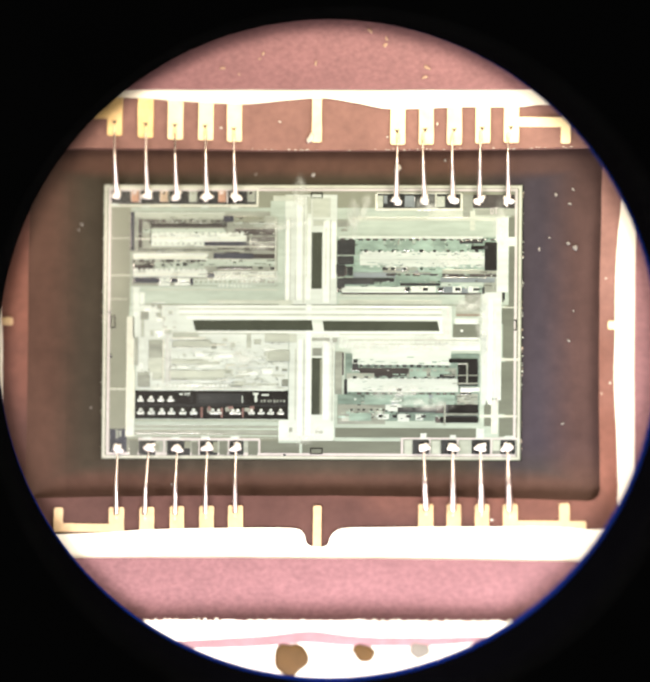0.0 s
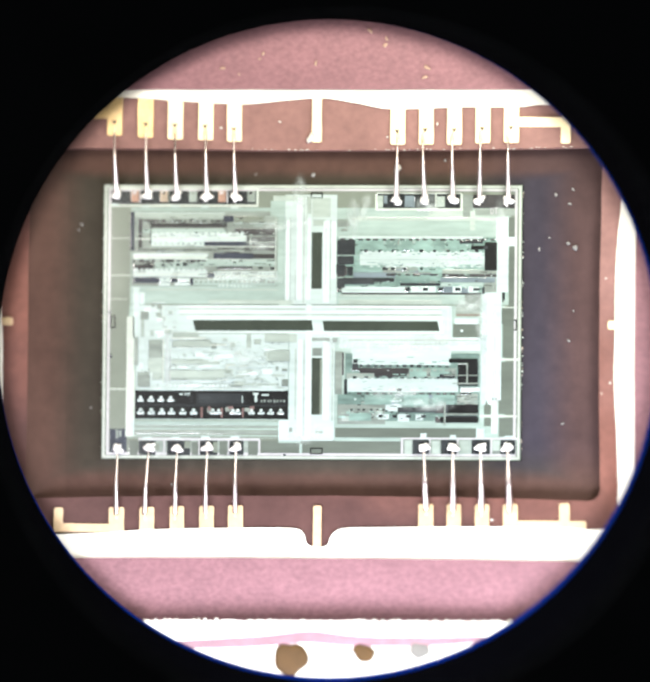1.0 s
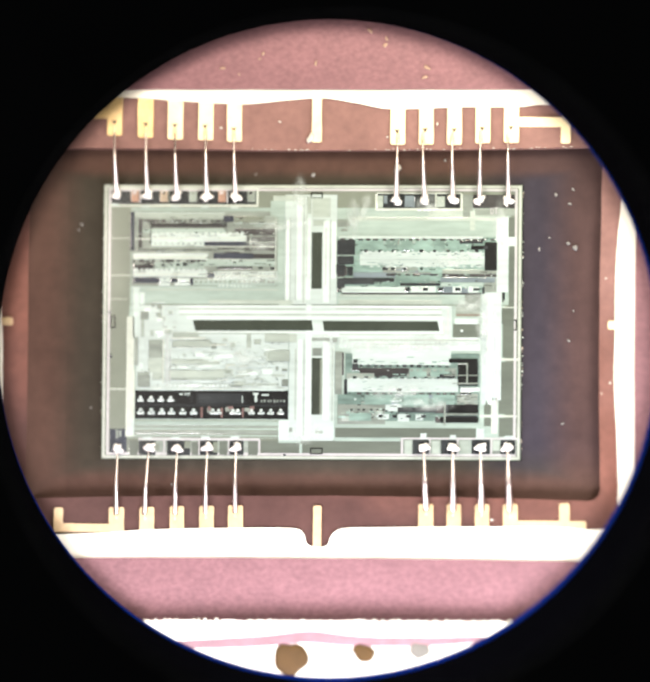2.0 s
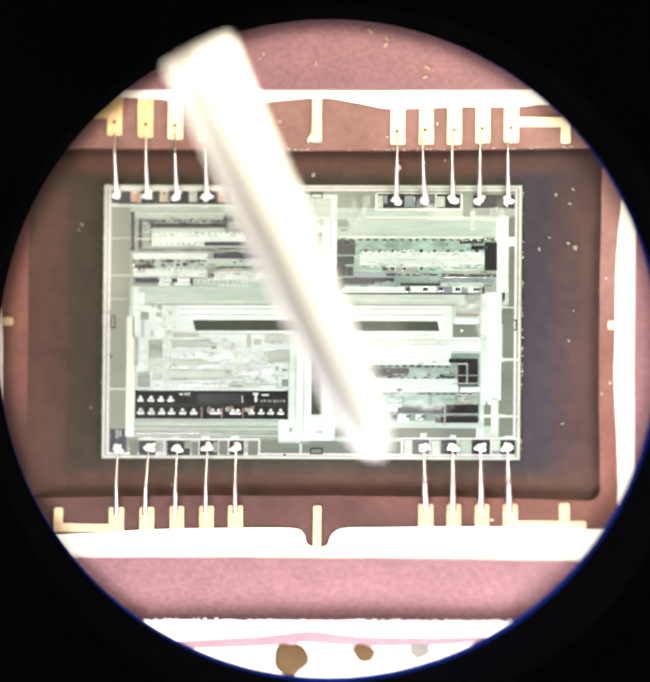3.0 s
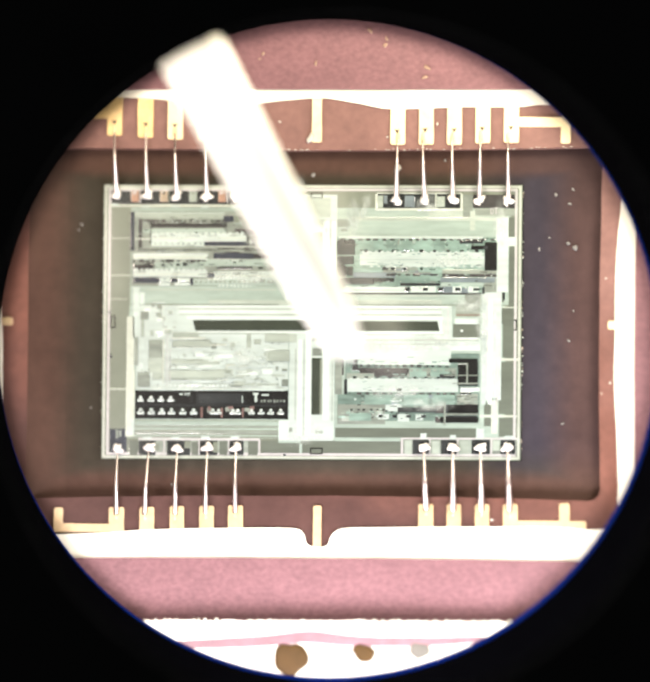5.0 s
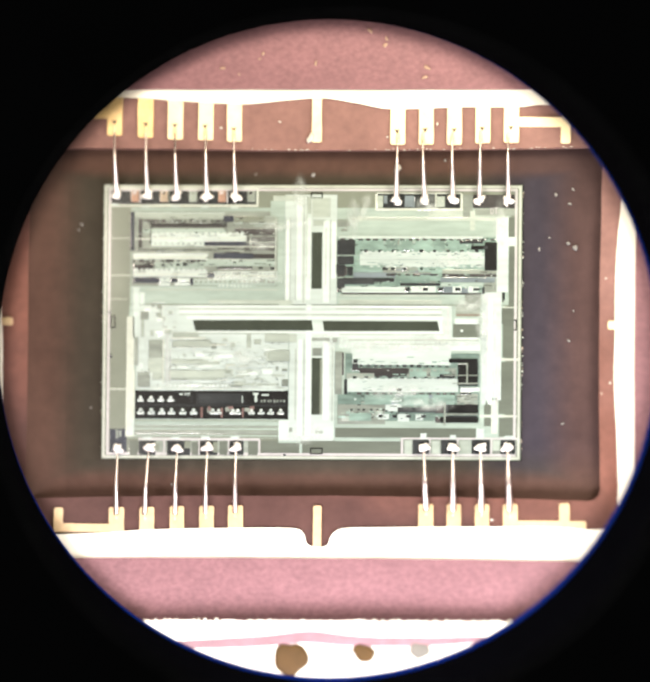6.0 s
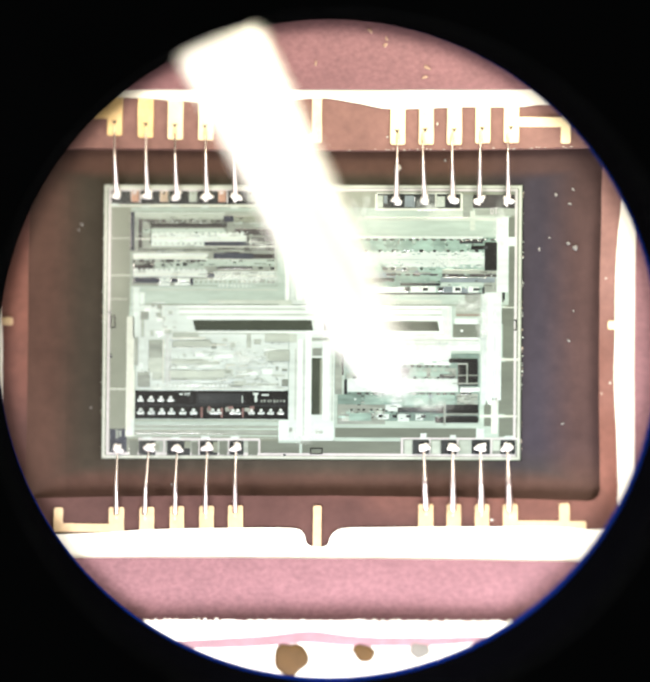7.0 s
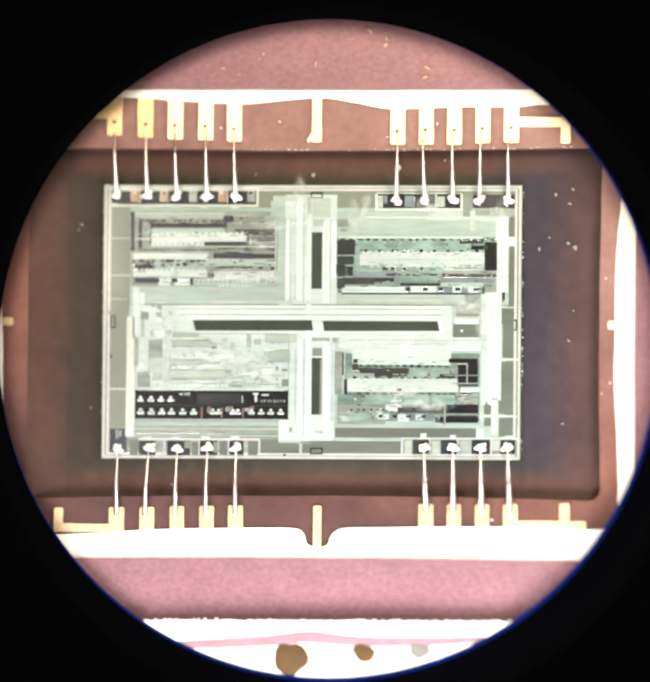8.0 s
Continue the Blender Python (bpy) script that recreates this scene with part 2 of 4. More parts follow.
def round_loop(x0, y0, x1, y1, r, sag=(0, 0, 0, 0), wave=0.0, seed=0, n=14):
    """A rounded rectangle whose sides (bottom, right, top, left) bow inward by sag."""
    rnd = random.Random(seed)
    out = []

    def side(ax, ay, bx, by, nx, ny, s):
        for i in range(n):
            u = (i + 0.5) / n
            k = s * 4 * u * (1 - u) + rnd.uniform(-wave, wave)
            out.append((ax + (bx - ax) * u + nx * k, ay + (by - ay) * u + ny * k))

    def corner(cx, cy, a0):
        for i in range(7):
            a = math.radians(a0 + 15 * i)
            out.append((cx + r * math.cos(a), cy + r * math.sin(a)))

    side(x0 + r, y0, x1 - r, y0, 0, 1, sag[0])
    corner(x1 - r, y0 + r, -90)
    side(x1, y0 + r, x1, y1 - r, -1, 0, sag[1])
    corner(x1 - r, y1 - r, 0)
    side(x1 - r, y1, x0 + r, y1, 0, -1, sag[2])
    corner(x0 + r, y1 - r, 90)
    side(x0, y1 - r, x0, y0 + r, 1, 0, sag[3])
    corner(x0 + r, y0 + r, 180)
    return out


def circle_loop(cx, cy, r, n=128):
    return [(cx + r * math.cos(2 * math.pi * i / n), cy + r * math.sin(2 * math.pi * i / n)) for i in range(n)]


def smooth_line(pts, n=6):
    """A smooth line through a few plan points."""
    out = []
    for i in range(len(pts) - 1):
        a, b, c, d = (Vector(pts[max(0, min(len(pts) - 1, i + k))]) for k in (-1, 0, 1, 2))
        for j in range(n):
            u = j / n
            out.append(tuple(0.5 * (2 * b + (c - a) * u + (2 * a - 5 * b + 4 * c - d) * u * u + (3 * b - a - 3 * c + d) * u ** 3)))
    out.append(tuple(pts[-1]))
    return out


SLABS = {}


def slab_mesh(material):
    """A unit slab with chamfered upper edges, shared by all pieces of one material."""
    if material.name not in SLABS:
        bm = bmesh.new()
        c = 0.06
        rings = [[(x, y, z) for x, y in ((-s, -s), (s, -s), (s, s), (-s, s))] for s, z in ((0.5, 0), (0.5, 0.75), (0.5 - c * 0.5, 1))]
        vs = [[bm.verts.new(p) for p in ring] for ring in rings]
        for a, b in zip(vs, vs[1:]):
            for i in range(4):
                bm.faces.new((a[i], a[(i + 1) % 4], b[(i + 1) % 4], b[i]))
        bm.faces.new(vs[-1])
        bm.faces.new(vs[0][::-1])
        me = bpy.data.meshes.new(material.name + "_piece")
        bm.to_mesh(me)
        bm.free()
        me.materials.append(material)
        SLABS[material.name] = me
    return SLABS[material.name]


PIECES = []


def piece(name, rect, z, h, material, parent):
    """One flat piece of the chip's pattern: a rectangle in plan, from z up by h; films laid later stand a trifle higher."""
    x0, y0, x1, y1 = rect
    ob = new(name, slab_mesh(material))
    PIECES.append(ob)
    h += 0.06 * (len(PIECES) % 9)
    ob.parent = parent
    ob.location = ((x0 + x1) / 2 * UM, (y0 + y1) / 2 * UM, z * UM)
    ob.scale = (abs(x1 - x0) * UM, abs(y1 - y0) * UM, h * UM)
    return ob


def frame_part(name, rect, width, z0, z1, material, parent):
    x0, y0, x1, y1 = rect
    loops = [box_loop(x0, y0, x1, y1), box_loop(x0 + width, y0 + width, x1 - width, y1 - width)]
    return part(name, plate_mesh(loops, z0, z1), material, parent)


# ---- stage and package ----
stage = part("stage", plate_mesh([circle_loop(0, 0, 14000, 96)], -2300, -1500), STAGE)
tagged(stage, "grey metal microscope stage plate under the package", "stage", kind="structure")

package = thing("ceramic_package", "purple-brown ceramic chip package with a cavity, shelf and gold fingers", "chip package")
EDGE = 6500
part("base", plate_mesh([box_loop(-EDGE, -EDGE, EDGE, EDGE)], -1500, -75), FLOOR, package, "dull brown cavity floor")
CAVITY = (-3395, -2108, 3457, 2076)
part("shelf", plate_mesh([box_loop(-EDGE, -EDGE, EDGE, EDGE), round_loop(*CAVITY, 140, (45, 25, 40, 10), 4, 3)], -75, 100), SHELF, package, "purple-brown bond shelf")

# the cavity's end wall runs out in a soft slope
bm = bmesh.new()
rings = [[bm.verts.new((x * UM, y * UM, z * UM)) for y in (-2100 + k * 218 for k in range(20))] for x, z in ((-3440, 98), (-3395, 94), (-3340, 78), (-3270, 45), (-3190, 0), (-3110, -38), (-3020, -64), (-2920, -76))]
for a, b in zip(rings, rings[1:]):
    for i in range(19):
        bm.faces.new((a[i], b[i], b[i + 1], a[i + 1]))
bmesh.ops.recalc_face_normals(bm, faces=bm.faces)
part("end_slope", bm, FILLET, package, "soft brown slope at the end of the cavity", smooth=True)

# plated band on the shelf, with an uneven inner edge
band_in = smooth_line([(-4000, -2566), (-2643, -2527), (-1862, -2476), (-771, -2450), (-189, -2452), (-59, -2512), (-11, -2636), (114, -2676), (227, -2645), (263, -2552), (339, -2474), (474, -2443), (785, -2436), (1509, -2426), (2799, -2420), (3495, -2441), (3663, -2256)])
band_in += smooth_line([(3671, -1948), (3651, -1331), (3615, -715), (3621, -97), (3621, 521), (3648, 1036), (3686, 1499), (3690, 2273)])
band_in += smooth_line([(3481, 2556), (2758, 2577), (2447, 2550), (1775, 2546), (946, 2524), (531, 2592), (114, 2653), (-354, 2622), (-821, 2581), (-1551, 2617), (-2179, 2663), (-3224, 2710)])
band_in += smooth_line([(-3841, 1747), (-3700, -17), (-3683, -638), (-3693, -1156), (-3796, -2141)])
part("plated_band", plate_mesh([box_loop(-5200, -4200, 5200, 4200), band_in], 100, 130), PLATING, package, "bright worn pale gold plated band")

tier_hole = (-3854, -2829, 3867, 2764)
part("upper_tier", plate_mesh([box_loop(-EDGE, -EDGE, EDGE, EDGE), round_loop(*tier_hole, 120, (20, 10, 10, 10), 3, 5)], 104, 170), CERAMIC, package, "purple-brown upper ceramic tier")
part("seal_frame", plate_mesh([box_loop(-EDGE, -EDGE, EDGE, EDGE), round_loop(-4964 - 40, -3580 - 40, 5380 + 40, 4095 + 40, 200)], 174, 440), CERAMIC, package, "ceramic frame under the seal ring")
part("seal_ring", plate_mesh([box_loop(-EDGE, -EDGE, EDGE, EDGE), round_loop(-4964, -3580, 5380, 4095, 200, (25, 0, 0, 0), 10, 8, 60)], 444, 520), PLATING, package, "bright pale metal seal ring")


def finger(x0, y0, x1, y1, pit=None, r=25, top=128, metal=GOLD, label="gold bond finger"):
    f = part("finger", plate_mesh([round_loop(min(x0, x1), min(y0, y1), max(x0, x1), max(y0, y1), r, n=3, wave=3, seed=x0)], 100, top), metal, package, label)
    if pit:
        part("probe_mark", plate_mesh([[(pit[0] - 32, pit[1] + 20), (pit[0] + 4, pit[1] + 14), (pit[0] + 30, pit[1] + 24), (pit[0] + 16, pit[1] - 14), (pit[0] - 2, pit[1] - 32), (pit[0] - 14, pit[1] - 8)]], 128, 131), PIT, f, "small dark pit")
    return f


TOP_FINGERS = [(-2454, 2208, -2276, 2764, (-2369, 2369)), (-2088, 2182, -1905, 2764, (-1993, 2344)), (-1728, 2162, -1545, 2764, (-1642, 2328)), (-1362, 2152, -1185, 2765, (-1282, 2318)), (-1018, 2136, -841, 2765, (-938, 2282)), (933, 2102, 1109, 2764, (1012, 2263)), (1271, 2102, 1447, 2764, (1345, 2279)), (1607, 2102, 1783, 2765, (1692, 2278)), (1944, 2119, 2121, 2765, (2024, 2294)), (2286, 2124, 2462, 2765, (2365, 2305))]
for k, (*rect, mark) in enumerate(TOP_FINGERS):
    finger(*rect, mark, metal=DEEP_GOLD if k < 2 else GOLD, label="deeper gold bond finger" if k < 2 else "gold bond finger")
BOTTOM_FINGERS = [(-2386, -2507, -2203, -2212), (-2016, -2504, -1843, -2209), (-1656, -2492, -1485, -2198), (-1302, -2490, -1130, -2191), (-959, -2488, -782, -2183), (1308, -2460, 1485, -2156), (1644, -2458, 1810, -2154), (1980, -2457, 2146, -2153), (2311, -2454, 2482, -2151)]
# fingers whose shade is put into the gold's colour
SHADED = {"metal": SHADED_GOLD, "label": "gold bond finger with shade in its colour"}
for rect in BOTTOM_FINGERS:
    finger(*rect, **SHADED)
finger(-2, 2128, 112, 2713)
finger(55, -2741, 154, -2183, **SHADED)
finger(-3876, -57, -3566, 41, **SHADED)
finger(3537, -81, 3763, 16)
finger(2421, 2316, 3022, 2429, top=124)
finger(2960, 2119, 3074, 2439)
finger(-2961, 2416, -2439, 2557, top=124, metal=DEEP_GOLD, label="deeper gold bond finger")
finger(-3043, -2510, -2934, -2221, **SHADED)
finger(-3042, -2508, -2290, -2410, top=124, **SHADED)
finger(2389, -2447, 3298, -2349, top=124, **SHADED)
finger(2977, -2446, 3096, -2138, **SHADED)


def blob(name, cx, cy, rx, ry, z, h, material, parent=None, seed=0, turn=0.0, label="", n=22, rough=1.0):
    """A low rounded crust with an uneven outline."""
    rnd = random.Random(seed)
    ph = [rnd.uniform(0, 6.28) for _ in range(4)]
    bm = bmesh.new()
    rings = []
    for s, k in ((1.0, 0.0), (0.94, 0.66), (0.75, 0.9), (0.4, 1.0)):
        ring = []
        for i in range(n):
            a = 2 * math.pi * i / n
            q = 1 + rough * (0.10 * math.sin(2 * a + ph[0]) + 0.07 * math.sin(3 * a + ph[1]) + 0.05 * math.sin(5 * a + ph[2]))
            x, y = rx * q * s * math.cos(a), ry * q * s * math.sin(a)
            c, d = math.cos(turn), math.sin(turn)
            ring.append(bm.verts.new(((cx + x * c - y * d) * UM, (cy + x * d + y * c) * UM, (z + h * k) * UM)))
        rings.append(ring)
    for a, b in zip(rings, rings[1:]):
        for i in range(n):
            bm.faces.new((a[i], a[(i + 1) % n], b[(i + 1) % n], b[i]))
    bm.faces.new(rings[-1])
    bm.faces.new(rings[0][::-1])
    return part(name, bm, material, parent, label, smooth=True)


blob("residue_spot", *(-148, -4007), 190, 215, 520, 20, RESIDUE, package, 4, 0.0, "brown residue on the seal ring")
blob("residue_spot", *(717, -3930), 155, 95, 520, 20, RESIDUE, package, 6, -0.45, "brown residue on the seal ring")
blob("residue_spot", *(1376, -3899), 120, 104, 520, 12, GREY_RESIDUE, package, 7, 0.1, "faint grey residue on the seal ring")

part("seal_line", plate_mesh([smooth_line([(-1641, -3813), (-916, -3767), (-399, -3728), (39, -3674), (374, -3702), (787, -3735), (1560, -3734), (2125, -3720), (2126, -3789), (1560, -3843), (787, -3855), (375, -3842), (40, -3814), (-399, -3853), (-916, -3881), (-1639, -3898)], 4)], 520, 524), SEAM, package, "faint pink crack line in the seal ring")
rnd = random.Random(5)
for k in range(120):
    x = rnd.uniform(-1908, 2495)
    a = rnd.uniform(8, 27)
    blob("edge_chip", x, -3575 + rnd.uniform(12, 46) - 12 * math.cos(x / 2600), a, a * rnd.uniform(0.4, 0.9), 455, rnd.uniform(25, 70), PLATING, package, k, n=8)
for k in range(90):
    u = rnd.random() ** 0.7
    x = -858 + u * (3210 - -858)
    y = CAVITY[3] - 40 * 4 * ((x - CAVITY[0]) / (CAVITY[2] - CAVITY[0])) * (1 - (x - CAVITY[0]) / (CAVITY[2] - CAVITY[0])) + rnd.uniform(-4, 14)
    a = rnd.uniform(4, 14)
    blob("edge_chip", x, y, a, a * rnd.uniform(0.4, 0.8), 96, 12, DUST if k % 3 else CERAMIC, package, k, n=7)

# sloped glass fillet that holds the die in the cavity
bm = bmesh.new()
rings = []
for grow, z in ((10, -34), (60, -48), (150, -60), (260, -68), (400, -73), (560, -76)):
    loop = round_loop(-2500 - grow, -1633 - grow * 0.75, 2500 + grow, 1633 + grow * 0.75, 8 + grow * 0.7, wave=grow * 0.02, seed=9)
    rings.append([bm.verts.new((x * UM, y * UM, z * UM)) for x, y in loop])
for a, b in zip(rings, rings[1:]):
    for i in range(len(a)):
        j = (i + 1) % len(a)
        bm.faces.new((a[i], b[i], b[j], a[j]))
bmesh.ops.recalc_face_normals(bm, faces=bm.faces)
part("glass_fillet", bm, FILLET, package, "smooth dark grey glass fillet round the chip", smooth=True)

# ---- the die ----
die = thing("silicon_die", "grey-green silicon chip with pale metal buses and dark circuit blocks", "chip")
HX, HY = 2500, 1633
part("substrate", plate_mesh([box_loop(-HX, -HY, HX, HY)], -74, 0), OLIVE, die, "olive-grey silicon body")
frame_part("outer_guard_line", (-HX + 12, -HY + 12, HX - 12, HY - 12), 26, 0, 6, CREAM, die)
frame_part("inner_guard_line", (-HX + 58, -HY + 46, HX - 58, HY - 46), 30, 0, 6, ROSE, die)


def block(name, rect, material, label="", z=0, h=4):
    """A field of the die: a thin film that carries its own pieces."""
    x0, y0, x1, y1 = rect
    return part(name, plate_mesh([box_loop(x0, y0, x1, y1)], z, z + h), material, die, label)


def put(rows, parent, name, material, z=5, h=4):
    for rect in rows:
        piece(name, rect, z, h, material, parent)


# pale oxide fields
upper = block("upper_field", (-2175, 210, 2358, 1358), PALE, "pale green oxide field", 0, 3)
lower = block("lower_field", (-2180, -1383, 2307, 199), PALE, "pale green oxide field", 0, 3)


def teeth(parent, name, material, x0, x1, y, w, h, n, z=9, t=3, seed=0, jitter=0.25, skip=0.0):
    """A row of n small pieces between x0 and x1, of uneven width and height."""
    rnd = random.Random(seed)
    for k in range(n):
        if rnd.random() < skip:
            continue
        x = x0 + (x1 - x0) * (k + 0.5) / n + rnd.uniform(-jitter, jitter) * w
        a, b = w * rnd.uniform(1 - jitter, 1 + jitter) / 2, h * rnd.uniform(1 - jitter, 1 + jitter) / 2
        piece(name, (x - a, y - b, x + a, y + b), z, t, material, parent)


def patchwork(parent, rect, n, seed, kinds, long=1.0, z=8, w=(30, 140), h=(14, 50)):
    """Many small overlapping rectangles of wiring scattered over a field."""
    rnd = random.Random(seed)
    x0, y0, x1, y1 = rect
    for k in range(n):
        a, b = rnd.uniform(*w) * long, rnd.uniform(*h)
        x, y = rnd.uniform(x0, x1 - a), rnd.uniform(y0, y1 - b)
        piece("wiring_patch", (x, y, x + a, y + b), z + 0.09 * k, 1.5, rnd.choice(kinds), parent)


# ---- bus bars with lanes and slots ----
bus = block("vertical_bus", (-325, 209, 294, 1513), WHITE, "white metal bus with a long dark slot", 4, 4)
put([(-6, 395, 119, 1068)], bus, "slot", SLOT, 8.2, 1)
put([(-266, 260, -256, 1243), (-106, 219, -91, 1491), (212, 261, 222, 1218), (-201, 260, -191, 622), (-70, 518, -60, 1399), (160, 416, 170, 1140)], bus, "lane_gap", LIGHT, 8.2, 1)
put([(-471, 1439, -190, 1502), (-2, 1244, 216, 1477), (10, 1141, 156, 1218), (-397, 198, -230, 260), (-70, 1285, -13, 1492)], bus, "grey_patch", LIGHT, 8.2, 1)
bus2 = block("vertical_bus", (-262, -1404, 279, -174), WHITE, "white metal bus with a long dark slot", 4, 4)
put([(8, -1099, 128, -427)], bus2, "slot", SLOT, 8.2, 1)
put([(107, -1098, 133, -443)], bus2, "slot_edge", OLIVE, 9.4, 0.4)
put([(-194, -1167, -174, -319), (-91, -1342, -80, -205), (247, -1176, 263, -308), (159, -1134, 169, -370)], bus2, "lane_gap", LIGHT, 8.2, 1)
put([(8, -225, 221, -179), (253, -240, 309, -183), (14, -401, 129, -308), (55, -1326, 148, -1290), (-257, -1307, -216, -1255)], bus2, "grey_patch", GREY, 8.2, 1)
put([(-61, -1341, -4, 209), (143, -1160, 216, -230), (-158, -1342, -106, -206)], bus2, "bright_lane", BRIGHT, 8.2, 1.3)
put([(-75, 260, -16, 1243), (134, 230, 207, 1202), (-184, 261, -122, 1399), (-307, 260, -271, 1217), (231, 520, 283, 1192)], bus, "bright_lane", BRIGHT, 8.2, 1.3)
foot = block("bus_foot", (-381, -1409, 263, -1166), WHITE, "white metal bus foot", 4, 3.6)
block("bus_head", (-502, 1243, -95, 1440), PALE, "light grey bus head", 4, 3.6)
bus3 = block("horizontal_bus", (-1602, -184, 1672, 199), WHITE, "white metal bus with two long dark slots", 4.4, 5)
for poly in ([(-1420, 18), (1, 23), (22, -101), (-1388, -106)], [(131, 13), (1501, 12), (1527, -102), (152, -106)]):
    part("slot", plate_mesh([poly], 9.6, 10.6), SLOT, bus3, "dark slanted slot")
put([(-1583, 144, -84, 159), (-1583, 80, 1551, 95), (280, 149, 1550, 165), (-1538, -146, -289, -136), (335, -155, 1580, -140)], bus3, "lane_gap", LIGHT, 9.6, 1)
put([(-1583, 100, 1551, 136), (-1486, -132, 1580, -117), (-1489, 33, 1567, 64), (-1583, 173, 1628, 193), (1532, -128, 1558, 68)], bus3, "bright_lane", BRIGHT, 9.6, 1.2)
put([(1573, -138, 1589, -3), (1620, -148, 1635, 151)], bus3, "lane_gap", ROSE, 9.6, 1)
right_bus = block("side_bus", (2026, -919, 2263, 359), WHITE, "white metal bus", 4, 4)
put([(2211, -945, 2226, -301), (2098, -868, 2109, 267)], right_bus, "lane_gap", ROSE, 8.2, 1)
put([(2030, -971, 2082, 215), (2175, -971, 2196, 163)], right_bus, "lane", HAZE, 8.2, 0.8)
put([(2108, -971, 2154, 266)], right_bus, "bright_lane", BRIGHT, 8.2, 1.2)
block("side_bus", (2152, -1316, 2224, -894), CREAM, "cream metal bus", 4, 4)
block("side_bus", (2192, 360, 2337, 1248), WHITE, "white metal bus", 4, 4)
block("side_bus", (2336, 907, 2429, 1015), WHITE, "white metal strap", 4, 4)
block("side_bus", (-2210, -627, -2121, 58), CREAM, "cream metal bus", 4, 4)
block("side_bus", (-2212, -1367, -2109, -574), CREAM, "cream metal bus", 4, 4.4)
block("side_bus", (-2136, -191, -2062, 410), WHITE, "white metal bus", 4, 4)
block("side_bus", (-2054, 203, -2002, 348), WHITE, "white metal bus", 4, 4)
put([(-2437, 985, -2166, 995), (-2433, 545, -2162, 555), (-2408, -813, -2199, -793), (-2420, 264, -2221, 270), (2255, -450, 2461, -424), (2002, -1120, 2457, -1099), (2275, 174, 2456, 185)], upper, "cross_line", CREAM, 3.2, 2)
put([(2250, -16, 2436, 174), (2283, -300, 2407, -22), (2263, 241, 2290, 448), (2334, 1015, 2417, 1248), (2345, 174, 2422, 902), (2063, -1090, 2146, -945), (2064, -1229, 2147, -1126), (2236, -1084, 2444, -465), (2241, -1351, 2447, -1125)], lower, "olive_patch", MOSS, 3.2, 1.5)
put([(1878, 1092, 1940, 1329)], upper, "pale_trace", LIGHT, 3.2, 2)
put([(478, 1205, 2318, 1246), (1385, 1257, 2318, 1330), (331, 211, 1550, 263), (330, 305, 1523, 325), (-1229, 217, -210, 258), (-1987, 371, -398, 392)], upper, "grey_trace", LIGHT, 3.2, 1.6)
put([(296, 1130, 426, 1223), (343, 1079, 416, 1110), (405, 1141, 447, 1183)], upper, "grey_mark", GREY, 5.2, 1)
put([(1835, 204, 2010, 328), (1721, 100, 2004, 214), (1823, 214, 2003, 338)], lower, "grey_patch", GREY, 3.6, 1.5)
put([(1687, -179, 2006, -18)], lower, "olive_patch", MOSS, 3.6, 1.5)
put([(1706, -19, 1990, 49), (1776, -111, 1806, -86)], lower, "pale_patch", HAZE, 5.4, 1)
put([(1721, 74, 2005, 101)], lower, "tan_line", DRAB, 5.6, 1)
put([(2273, 267, 2302, 447)], lower, "dark_strip", DARK, 6, 1)
put([(2351, 190, 2400, 525), (2279, -414, 2408, 133)], lower, "olive_patch", MOSS, 8.4, 1)
put([(336, -304, 2015, -180), (471, -367, 1663, -305)], lower, "white_field", WHITE, 3.2, 1.5)
put([(959, -334, 2015, -272), (596, -357, 1115, -305), (1476, -194, 1993, -179)], lower, "bright_trace", BRIGHT, 4.8, 1)
put([(439, -222, 1994, -201), (699, -268, 1477, -253)], lower, "grey_trace", LIGHT, 4.8, 1)

def fine_wiring(parent, rect, rows, n, seed, material, z=9.8, w=(8, 40), h=(6, 14)):
    """Many tiny slivers of wiring gathered along a block's rows, as one mesh."""
    rnd = random.Random(seed)
    x0, y0, x1, y1 = rect
    bm = bmesh.new()
    for k in range(n):
        a, b = rnd.uniform(*w) / 2, rnd.uniform(*h) / 2
        x = rnd.uniform(x0 + a, x1 - a)
        y = y0 + (y1 - y0) * min(0.98, max(0.02, rnd.choice(rows) + rnd.gauss(0, 0.025)))
        top = z + 0.6 + 0.03 * (k % 20)
        lo = [bm.verts.new(((x + i * a) * UM, (y + j * b) * UM, z * UM)) for i, j in ((-1, -1), (1, -1), (1, 1), (-1, 1))]
        hi = [bm.verts.new((v.co.x, v.co.y, top * UM)) for v in lo]
        bm.faces.new(hi)
        for i in range(4):
            bm.faces.new((lo[i], lo[(i + 1) % 4], hi[(i + 1) % 4], hi[i]))
    ob = part("fine_wiring", bm, material, parent)
    ob["kind"] = "stuff"
    return ob


# ---- upper left logic ----
ul = block("logic_block", (-2165, 423, -414, 1314), GREY, "grey logic block of ragged cell rows", 3.2, 3)
